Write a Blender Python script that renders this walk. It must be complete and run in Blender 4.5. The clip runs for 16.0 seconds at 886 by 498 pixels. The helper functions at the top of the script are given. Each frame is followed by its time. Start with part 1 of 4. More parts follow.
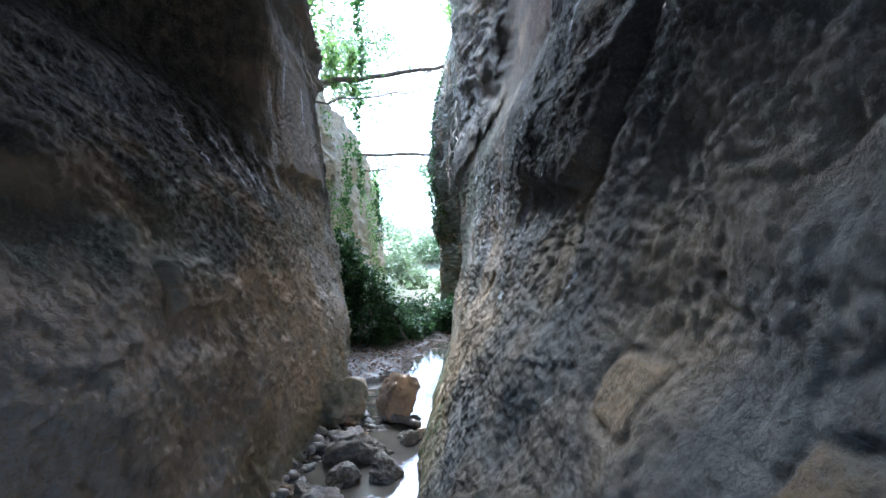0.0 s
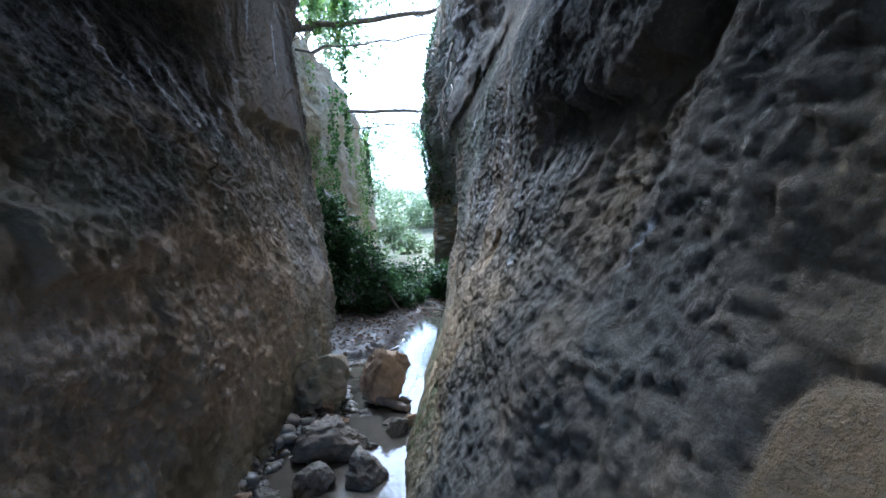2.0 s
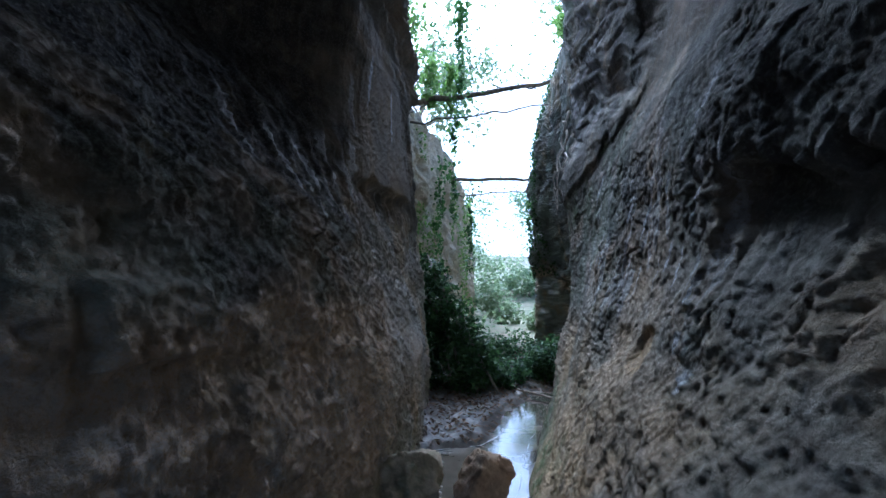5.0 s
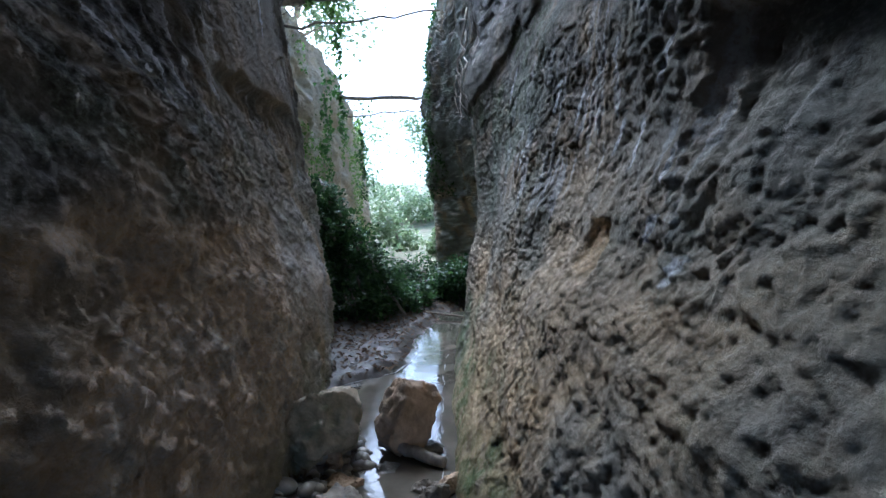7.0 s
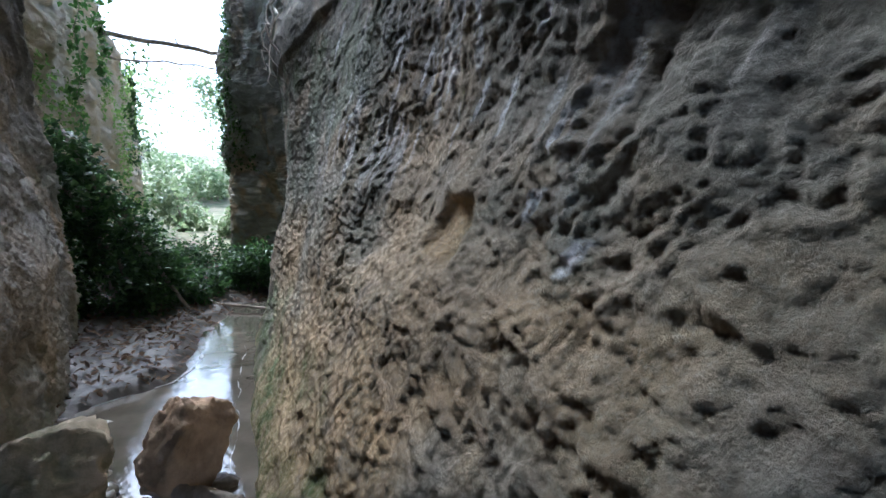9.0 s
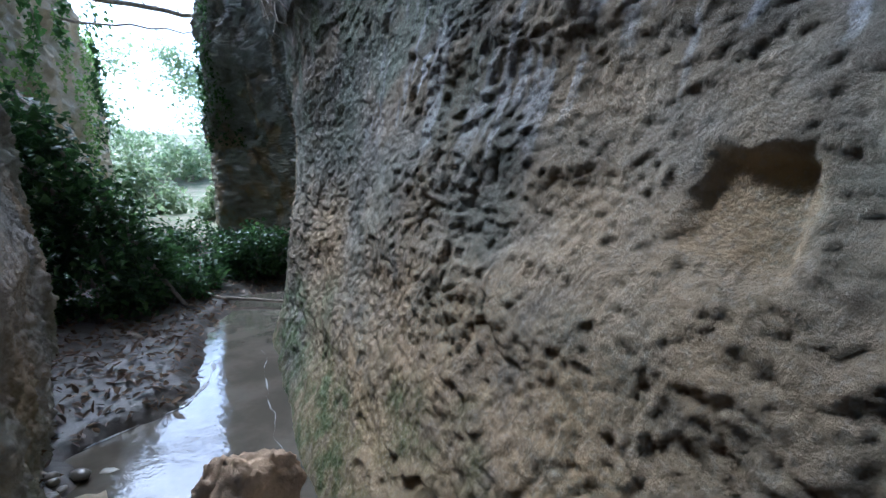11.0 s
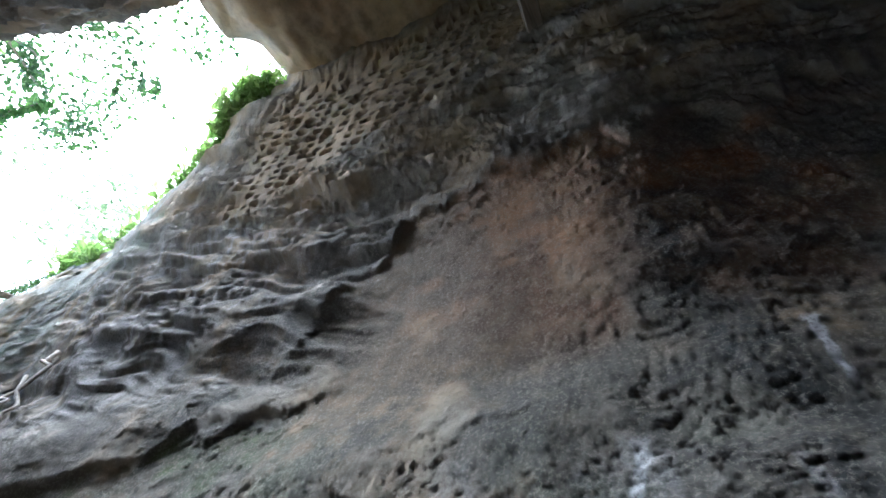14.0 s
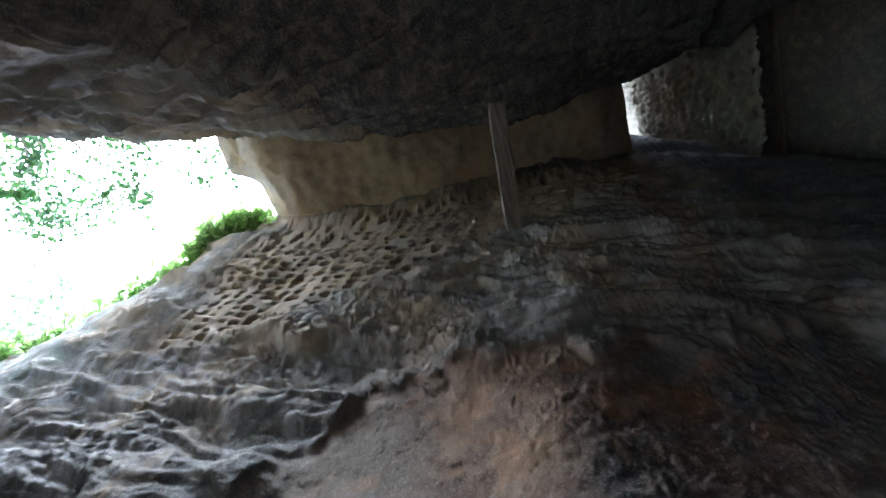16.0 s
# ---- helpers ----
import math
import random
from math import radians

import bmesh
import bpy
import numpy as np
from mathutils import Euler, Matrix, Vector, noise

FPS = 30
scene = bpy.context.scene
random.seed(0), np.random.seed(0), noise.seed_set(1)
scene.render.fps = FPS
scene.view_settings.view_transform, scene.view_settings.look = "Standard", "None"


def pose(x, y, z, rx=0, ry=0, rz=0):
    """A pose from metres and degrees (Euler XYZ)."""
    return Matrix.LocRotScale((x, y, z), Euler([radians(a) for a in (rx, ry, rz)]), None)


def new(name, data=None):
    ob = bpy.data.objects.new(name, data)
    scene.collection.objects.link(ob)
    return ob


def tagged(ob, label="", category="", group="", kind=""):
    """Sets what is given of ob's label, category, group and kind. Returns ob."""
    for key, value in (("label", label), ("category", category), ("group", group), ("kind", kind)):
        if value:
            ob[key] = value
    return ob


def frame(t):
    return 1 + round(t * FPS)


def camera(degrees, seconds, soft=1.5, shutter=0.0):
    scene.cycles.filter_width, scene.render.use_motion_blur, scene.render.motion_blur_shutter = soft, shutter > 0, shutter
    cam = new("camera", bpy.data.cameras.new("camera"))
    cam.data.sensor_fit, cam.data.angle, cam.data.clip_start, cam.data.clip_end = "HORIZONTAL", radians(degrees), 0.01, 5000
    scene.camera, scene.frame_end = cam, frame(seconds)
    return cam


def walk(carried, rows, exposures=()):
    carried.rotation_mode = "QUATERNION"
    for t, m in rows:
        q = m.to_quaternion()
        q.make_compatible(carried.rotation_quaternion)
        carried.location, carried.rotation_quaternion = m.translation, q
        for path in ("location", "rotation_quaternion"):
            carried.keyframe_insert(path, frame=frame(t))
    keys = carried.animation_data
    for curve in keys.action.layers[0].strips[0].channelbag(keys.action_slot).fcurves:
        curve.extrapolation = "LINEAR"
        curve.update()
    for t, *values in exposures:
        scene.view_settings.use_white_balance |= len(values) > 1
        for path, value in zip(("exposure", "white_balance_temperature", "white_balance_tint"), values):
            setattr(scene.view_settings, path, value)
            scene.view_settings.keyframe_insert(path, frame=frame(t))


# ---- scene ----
cam = camera(88.6, 16.0, 1.5)
# seconds, place in metres, turn in degrees
ROWS = [
    (0.0, 0.000, -0.000, 1.521, 92.21, 2.83, 0.11),
    (0.5, 0.080, 0.158, 1.484, 90.60, -0.59, -0.75),
    (1.0, 0.085, 0.251, 1.494, 93.76, -2.59, -1.05),
    (1.5, 0.037, 0.511, 1.450, 88.71, -1.35, -0.37),
    (2.0, 0.007, 0.691, 1.472, 87.78, 2.92, -0.62),
    (2.5, -0.030, 0.880, 1.510, 92.68, 2.66, 5.49),
    (3.0, -0.055, 0.978, 1.555, 97.46, 2.25, 3.37),
    (3.5, -0.101, 1.007, 1.604, 103.71, 0.28, 3.76),
    (4.0, -0.097, 1.049, 1.634, 104.10, 0.47, 5.08),
    (4.5, -0.120, 1.081, 1.615, 100.54, -1.67, 11.63),
    (7.0, -0.323, 1.656, 1.460, 87.25, 2.96, -1.91),
    (7.5, -0.384, 1.803, 1.482, 86.39, 1.92, -12.51),
    (8.0, -0.412, 1.913, 1.443, 89.04, -0.43, -28.73),
    (8.5, -0.355, 2.041, 1.410, 80.94, 0.26, -24.91),
    (9.0, -0.349, 2.121, 1.406, 85.14, -0.69, -26.09),
    (9.5, -0.363, 2.350, 1.365, 80.37, -4.23, -33.23),
    (12.0, -0.696, 3.219, 1.464, 88.28, 4.02, -26.31),
    (12.5, -0.640, 3.251, 1.523, 98.84, 1.17, -38.06),
    (13.0, -0.725, 3.250, 1.598, 111.64, -0.82, -38.97),
    (13.5, -0.791, 3.232, 1.721, 131.58, 2.35, -54.34),
    (14.0, -0.855, 3.151, 1.833, 141.87, -2.30, -61.72),
    (14.5, -0.898, 3.138, 1.895, 154.42, -4.15, -64.35),
    (15.0, -0.928, 3.156, 1.947, 153.13, -6.73, -66.28),
    (15.5, -0.973, 3.128, 1.984, 159.47, -6.60, -67.65),
    (16.0, -0.984, 3.108, 1.982, 162.14, -3.43, -73.36),
]
EXPOSURES = [(t, e, k, 5) for t, e, k in ((0.0, 3.15, 4700), (1.5, 2.85, 4650), (3.0, 2.1, 4400), (4.5, 1.95, 4400), (7.0, 2.3, 4650), (8.5, 2.45, 5000), (9.5, 2.4, 5000), (12.0, 2.15, 4450), (13.0, 2.2, 4500), (14.0, 3.2, 5000), (16.0, 3.6, 4900))]
walk(cam, [(t, pose(x, y, z, rx, ry, rz)) for t, x, y, z, rx, ry, rz in ROWS], EXPOSURES)

# ---- daylight ----
SUN_UP, SUN_TURN = radians(56), radians(-22)
world = bpy.data.worlds.new("overcast_sky")
scene.world = world
world.use_nodes = True
wn = world.node_tree.nodes
sky = wn.new("ShaderNodeTexSky")
sky.sky_type, sky.sun_disc = "NISHITA", False
sky.sun_elevation, sky.sun_rotation = SUN_UP, SUN_TURN
sky.dust_density, sky.air_density = 5.0, 0.8
wn["Background"].inputs["Strength"].default_value = 0.15
world.node_tree.links.new(sky.outputs[0], wn["Background"].inputs["Color"])
sun_data = bpy.data.lights.new("sun", "SUN")
sun_data.energy, sun_data.angle, sun_data.color = 1.0, radians(16), (1.0, 0.97, 0.93)
sun = new("sun", sun_data)
sun.matrix_world = pose(0, 0, 30, 90 - math.degrees(SUN_UP), 0, 180 - math.degrees(SUN_TURN))


# ---- noise over arrays ----
def hashed(ix, iy, iz, seed):
    h = (ix.astype(np.int64) * 374761393 + iy.astype(np.int64) * 668265263 + iz.astype(np.int64) * 2147483647 + seed * 1442695041) & 0x7FFFFFFF
    h = ((h ^ (h >> 13)) * 1274126177) & 0x7FFFFFFF
    return ((h ^ (h >> 16)) & 0xFFFF) / 32767.5 - 1.0


def smooth_noise(p, seed=0):
    """Smooth noise from -1 to 1 at an array of points (n, 3)."""
    i = np.floor(p)
    f = p - i
    u = f * f * f * (f * (f * 6 - 15) + 10)
    total = 0
    for dx in (0, 1):
        wx = u[:, 0] if dx else 1 - u[:, 0]
        for dy in (0, 1):
            wy = u[:, 1] if dy else 1 - u[:, 1]
            for dz in (0, 1):
                wz = u[:, 2] if dz else 1 - u[:, 2]
                total = total + hashed(i[:, 0] + dx, i[:, 1] + dy, i[:, 2] + dz, seed) * wx * wy * wz
    return total


def layers(p, octaves, seed=0, gain=0.5):
    total, a = 0, 1.0
    for k in range(octaves):
        total = total + a * smooth_noise(p * 2.03 ** k + 17.3 * k, seed + k)
        a *= gain
    return total


def crests(p, octaves, seed=0, gain=0.6):
    """Layered noise with sharp ridges."""
    total, a = 0, 1.0
    for k in range(octaves):
        total = total + a * (0.6 - 2.0 * np.abs(smooth_noise(p * 2.1 ** k + 11.7 * k, seed + k)))
        a *= gain
    return total


def pits(u, v, size, seed, keep=0.6, jitter=0.7):
    """Depth from 0 to 1 of round hollows strewn over a plane."""
    gu, gv = np.floor(u / size), np.floor(v / size)
    best = np.zeros_like(u)
    z0 = np.zeros_like(gu)
    for du in (-1, 0, 1):
        for dv in (-1, 0, 1):
            cu, cv = gu + du, gv + dv
            a, b = hashed(cu, cv, z0, seed), hashed(cu, cv, z0 + 1, seed)
            on = hashed(cu, cv, z0 + 2, seed) * 0.5 + 0.5 < keep
            r = size * (0.32 + 0.16 * hashed(cu, cv, z0 + 3, seed))
            d = np.hypot(u - (cu + 0.5 + 0.5 * jitter * a) * size, v - (cv + 0.5 + 0.5 * jitter * b) * size) / r
            best = np.maximum(best, np.where(on, np.clip(1 - d * d, 0, 1) ** 0.7, 0))
    return best


def scoops(u, v, size, seed, keep=0.5, long=1.5):
    """Depth from 0 to 1 of shell-shaped hollows: a sharp overhanging rim above, running out downwards."""
    gu, gv = np.floor(u / size), np.floor(v / size)
    best = np.zeros_like(u)
    z0 = np.zeros_like(gu)
    for du in (-1, 0, 1):
        for dv in (-1, 0, 1):
            cu, cv = gu + du, gv + dv
            on = hashed(cu, cv, z0 + 2, seed) * 0.5 + 0.5 < keep
            r = size * (0.36 + 0.2 * hashed(cu, cv, z0 + 3, seed))
            a = (u - (cu + 0.5 + 0.45 * hashed(cu, cv, z0, seed)) * size) / (r * long)
            b = (v - (cv + 0.5 + 0.45 * hashed(cu, cv, z0 + 1, seed)) * size) / r
            b = b - 0.35 * a * hashed(cu, cv, z0 + 4, seed)
            d = a * a + b * b
            shape = np.clip(1 - d, 0, 1) ** 0.55 * np.clip(0.55 + 0.65 * b, 0.04, 1.0)
            best = np.maximum(best, np.where(on, shape, 0))
    return best


def step(x, a, b):
    t = np.clip((x - a) / (b - a), 0, 1)
    return t * t * (3 - 2 * t)


def table(ys, zs, rows):
    """A smooth surface through rows of values over a grid of places."""
    ys, zs, g = np.array(ys, float), np.array(zs, float), np.array(rows, float)

    def at(y, z):
        i = np.clip(np.searchsorted(ys, y) - 1, 0, len(ys) - 2)
        j = np.clip(np.searchsorted(zs, z) - 1, 0, len(zs) - 2)
        u = np.clip((y - ys[i]) / (ys[i + 1] - ys[i]), 0, 1)
        v = np.clip((z - zs[j]) / (zs[j + 1] - zs[j]), 0, 1)
        u, v = 0.5 * u + 0.5 * u * u * (3 - 2 * u), 0.5 * v + 0.5 * v * v * (3 - 2 * v)
        return (g[i, j] * (1 - u) + g[i + 1, j] * u) * (1 - v) + (g[i, j + 1] * (1 - u) + g[i + 1, j + 1] * u) * v
    return at


# ---- materials ----
def nodes_of(name):
    m = bpy.data.materials.new(name)
    m.use_nodes = True
    return m, m.node_tree, m.node_tree.nodes["Principled BSDF"]


def add(tree, kind, **values):
    n = tree.nodes.new(kind)
    for k, v in values.items():
        n.inputs[k].default_value = v
    return n


def ramp(tree, source, a, b):
    n = add(tree, "ShaderNodeMapRange")
    n.inputs[1].default_value, n.inputs[2].default_value = a, b
    n.interpolation_type = "SMOOTHSTEP"
    tree.links.new(source, n.inputs[0])
    return n.outputs[0]


def mixed(tree, factor, a, b):
    n = tree.nodes.new("ShaderNodeMix")
    n.data_type = "RGBA"
    for socket, v in ((n.inputs["Factor"], factor), (n.inputs["A"], a), (n.inputs["B"], b)):
        if isinstance(v, (tuple, float, int)):
            socket.default_value = (*v, 1.0) if isinstance(v, tuple) else v
        else:
            tree.links.new(v, socket)
    return n.outputs["Result"]


def times(tree, a, b):
    n = tree.nodes.new("ShaderNodeMath")
    n.operation = "MULTIPLY"
    for k, v in enumerate((a, b)):
        if isinstance(v, (float, int)):
            n.inputs[k].default_value = v
        else:
            tree.links.new(v, n.inputs[k])
    return n.outputs[0]


def noise_node(tree, scale, detail=4.0, rough=0.6, stretch=None):
    n = add(tree, "ShaderNodeTexNoise", Scale=scale, Detail=detail, Roughness=rough)
    c = tree.nodes.new("ShaderNodeNewGeometry").outputs["Position"]
    if stretch:
        mp = add(tree, "ShaderNodeMapping")
        mp.inputs["Scale"].default_value = stretch
        tree.links.new(c, mp.inputs[0])
        c = mp.outputs[0]
    tree.links.new(c, n.inputs["Vector"])
    return n.outputs["Fac"]


def bumped(tree, shader, height, strength, distance):
    n = add(tree, "ShaderNodeBump", Strength=strength, Distance=distance)
    tree.links.new(height, n.inputs["Height"])
    tree.links.new(n.outputs[0], shader.inputs["Normal"])


def attribute(tree, name):
    n = tree.nodes.new("ShaderNodeAttribute")
    n.attribute_name = name
    return n.outputs["Fac"]


def rock_material(name, grey, pale, ochre, wet=0.9):
    """Weathered tuff: grey rock, ochre patches, lichen, moss and lime streaks from the mesh's own stain layers; their
    dark layer also paints shade.
    """
    m, t, s = nodes_of(name)
    big, mid, fine = noise_node(t, 1.1), noise_node(t, 7.0, 6.0, 0.65), noise_node(t, 60.0, 5.0, 0.7)
    grit0 = noise_node(t, 22.0, 6.0, 0.75)
    c = mixed(t, ramp(t, mid, 0.3, 0.7), grey, pale)
    c = mixed(t, times(t, ramp(t, big, 0.42, 0.68), 0.6), c, ochre)
    c = mixed(t, times(t, attribute(t, "ochre"), ramp(t, mid, 0.2, 0.6)), c, ochre)
    c = mixed(t, times(t, attribute(t, "rust"), ramp(t, mid, 0.2, 0.6)), c, (0.33, 0.16, 0.07))
    # near-black layer: dark film on the rock, and shade painted into the colour
    c = mixed(t, times(t, attribute(t, "crust_shade"), ramp(t, mid, 0.15, 0.6)), c, (0.06, 0.06, 0.058))
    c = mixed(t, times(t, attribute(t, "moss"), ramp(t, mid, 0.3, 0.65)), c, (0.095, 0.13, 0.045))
    c = mixed(t, times(t, attribute(t, "lichen"), ramp(t, fine, 0.3, 0.65)), c, (0.24, 0.27, 0.20))
    c = mixed(t, times(t, attribute(t, "lime"), ramp(t, fine, 0.25, 0.6)), c, (0.72, 0.72, 0.75))
    c = mixed(t, times(t, ramp(t, fine, 0.5, 0.62), 0.3), c, tuple(v * 1.15 for v in pale))
    c = mixed(t, times(t, ramp(t, grit0, 0.52, 0.72), 0.2), c, tuple(v * 0.4 for v in grey))
    t.links.new(c, s.inputs["Base Color"])
    s.inputs["Roughness"].default_value = wet
    s.inputs["Specular IOR Level"].default_value = 0.2
    grit = noise_node(t, 65.0, 8.0, 0.75)
    coarse = noise_node(t, 24.0, 7.0, 0.7)
    h = t.nodes.new("ShaderNodeMath")
    h.operation = "ADD"
    t.links.new(times(t, grit, 0.22), h.inputs[0])
    t.links.new(times(t, coarse, 0.65), h.inputs[1])
    bumped(t, s, h.outputs[0], 1.0, 0.035)
    return m


def plain_material(name, a, b, scale, rough=0.8, bump=0.3, distance=0.01, stretch=None, random_tint=0.0):
    m, t, s = nodes_of(name)
    n = noise_node(t, scale, 6.0, 0.65, stretch)
    c = mixed(t, ramp(t, n, 0.3, 0.7), a, b)
    if random_tint:
        r = t.nodes.new("ShaderNodeNewGeometry").outputs["Random Per Island"]
        c = mixed(t, times(t, r, random_tint), c, tuple(min(1, v * 2.2 + 0.02) for v in b))
    t.links.new(c, s.inputs["Base Color"])
    s.inputs["Roughness"].default_value = rough
    bumped(t, s, n, bump, distance)
    return m


def leaf_material(name, dark, light, gloss=0.45):
    m, t, s = nodes_of(name)
    r = t.nodes.new("ShaderNodeNewGeometry").outputs["Random Per Island"]
    n = noise_node(t, 25.0)
    c = mixed(t, r, dark, light)
    c = mixed(t, times(t, ramp(t, n, 0.5, 0.8), 0.4), c, tuple(v * 0.5 for v in dark))
    t.links.new(c, s.inputs["Base Color"])
    s.inputs["Roughness"].default_value = gloss
    tr = add(t, "ShaderNodeBsdfTranslucent")
    t.links.new(c, tr.inputs["Color"])
    mx = add(t, "ShaderNodeMixShader", Fac=0.5)
    t.links.new(s.outputs[0], mx.inputs[1])
    t.links.new(tr.outputs[0], mx.inputs[2])
    t.links.new(mx.outputs[0], t.nodes["Material Output"].inputs["Surface"])
    return m


TUFF = rock_material("tuff", (0.19, 0.173, 0.146), (0.36, 0.328, 0.272), (0.50, 0.355, 0.195))
TUFF_WARM = rock_material("tuff_warm", (0.26, 0.21, 0.145), (0.42, 0.345, 0.245), (0.48, 0.33, 0.18))
# cream tuff of the far wall, raised to carry the daylight on it
TUFF_DAYLIT = rock_material("tuff_daylit", (0.42, 0.37, 0.28), (0.62, 0.55, 0.43), (0.55, 0.41, 0.25))
BOULDER = plain_material("boulder_stone", (0.10, 0.085, 0.065), (0.28, 0.23, 0.17), 8.0, 0.6, 0.9, 0.03)
BOULDER_OCHRE = plain_material("ochre_stone", (0.25, 0.175, 0.11), (0.55, 0.39, 0.25), 6.0, 0.85, 0.9, 0.04)
BOULDER_GREEN = plain_material("mossy_stone", (0.20, 0.19, 0.115), (0.50, 0.40, 0.28), 7.0, 0.85, 0.9, 0.04)
PEBBLE = plain_material("wet_pebble", (0.10, 0.09, 0.075), (0.26, 0.23, 0.19), 9.0, 0.35, 0.4, 0.006, None, 0.35)
MUD = plain_material("mud", (0.05, 0.042, 0.035), (0.12, 0.10, 0.082), 9.0, 0.5, 0.6, 0.02)
SLOPE = plain_material("leafy_slope", (0.09, 0.12, 0.05), (0.24, 0.20, 0.13), 2.0, 0.9, 0.6, 0.05)
BARK = plain_material("bark", (0.17, 0.14, 0.11), (0.38, 0.32, 0.26), 14.0, 0.85, 0.7, 0.01, (1, 1, 0.25))
BEAM = plain_material("weathered_timber", (0.16, 0.13, 0.10), (0.34, 0.29, 0.23), 8.0, 0.85, 0.5, 0.01, (0.3, 3, 3))
ROOT = plain_material("root", (0.16, 0.13, 0.10), (0.32, 0.27, 0.22), 20.0, 0.8, 0.4, 0.005)
IVY = leaf_material("ivy_leaf", (0.025, 0.06, 0.018), (0.10, 0.18, 0.05), 0.35)
BRIGHT = leaf_material("fresh_leaf", (0.14, 0.25, 0.05), (0.32, 0.46, 0.13))
VINE = leaf_material("vine_leaf", (0.06, 0.14, 0.03), (0.17, 0.30, 0.08))
# haze over the farther foliage is mixed into this lighter green
HAZY_LEAF = leaf_material("hazy_leaf", (0.16, 0.23, 0.11), (0.32, 0.38, 0.20))
GRASS = leaf_material("rim_grass", (0.20, 0.34, 0.07), (0.40, 0.54, 0.18))
LITTER = leaf_material("dead_leaf", (0.07, 0.042, 0.024), (0.27, 0.19, 0.13), 0.5)


def water_material():
    m, t, s = nodes_of("muddy_water")
    n = noise_node(t, 3.0)
    t.links.new(mixed(t, ramp(t, n, 0.35, 0.7), (0.10, 0.085, 0.065), (0.16, 0.14, 0.11)), s.inputs["Base Color"])
    s.inputs["Roughness"].default_value = 0.04
    s.inputs["Specular IOR Level"].default_value = 0.7
    bumped(t, s, noise_node(t, 10.0, 3.0), 0.17, 0.012)
    return m


WATER = water_material()


# ---- mesh helpers ----
def mesh_of(name, verts, faces, material, smooth=True):
    me = bpy.data.meshes.new(name)
    v = np.asarray(verts, dtype=np.float32)
    if isinstance(faces, np.ndarray):
        n, k = faces.shape
        me.vertices.add(len(v))
        me.vertices.foreach_set("co", v.ravel())
        me.loops.add(n * k)
        me.loops.foreach_set("vertex_index", faces.astype(np.int32).ravel())
        me.polygons.add(n)
        me.polygons.foreach_set("loop_start", np.arange(0, n * k, k, dtype=np.int32))
        me.polygons.foreach_set("loop_total", np.full(n, k, dtype=np.int32))
        me.update(calc_edges=True)
    else:
        me.from_pydata([tuple(p) for p in v], [], faces)
    me.polygons.foreach_set("use_smooth", np.full(len(me.polygons), smooth))
    me.materials.append(material)
    me.update()
    return me


def thing(name, me, label, category, parent=None, **tags):
    ob = new(name, me)
    if parent:
        ob.parent = parent
        if label:
            tagged(ob, label)
        return ob
    return tagged(ob, label, category, **tags)


def part(name, me, parent, label=""):
    ob = new(name, me)
    ob.parent = parent
    if label:
        tagged(ob, label)
    return ob


def empty(name, place, label, category, **tags):
    ob = new(name)
    ob.location = place
    ob.empty_display_size = 0.1
    return tagged(ob, label, category, **tags)


def grid_faces(nu, nv, base=0, flip=False):
    i, j = np.meshgrid(np.arange(nu - 1), np.arange(nv - 1), indexing="ij")
    a = (base + i * nv + j).ravel()
    f = np.stack([a, a + nv, a + nv + 1, a + 1], 1)
    return f[:, ::-1] if flip else f


def rim_closed(front, nu, nv, shift):
    """A closed body: the front grid, a copy of its rim pushed away by shift, the sides and a coarse back."""
    ring = [i * nv for i in range(nu)] + [(nu - 1) * nv + j for j in range(1, nv)] + [i * nv + nv - 1 for i in range(nu - 2, -1, -1)] + [j for j in range(nv - 2, 0, -1)]
    back = front[ring].copy()
    back[:, 0] = shift
    n = len(ring)
    base = len(front)
    k = np.arange(n)
    sides = np.stack([np.array(ring)[k], base + k, base + (k + 1) % n, np.array(ring)[(k + 1) % n]], 1)
    return np.vstack([front, back]), sides


def spaced(stops):
    """Places along an axis: (start, end, spacing) one after another."""
    out = [np.arange(a, b, d) for a, b, d in stops]
    return np.concatenate(out + [[stops[-1][1]]])


def stain_layers(me, count, **layers_by_name):
    for name, values in layers_by_name.items():
        at = me.attributes.new(name, "FLOAT", "POINT")
        full = np.zeros(len(me.vertices), dtype=np.float32)
        full[:count] = np.clip(values, 0, 1)
        at.data.foreach_set("value", full)


TILT = np.array(Euler((0.61, 0.47, 0.83)).to_matrix())


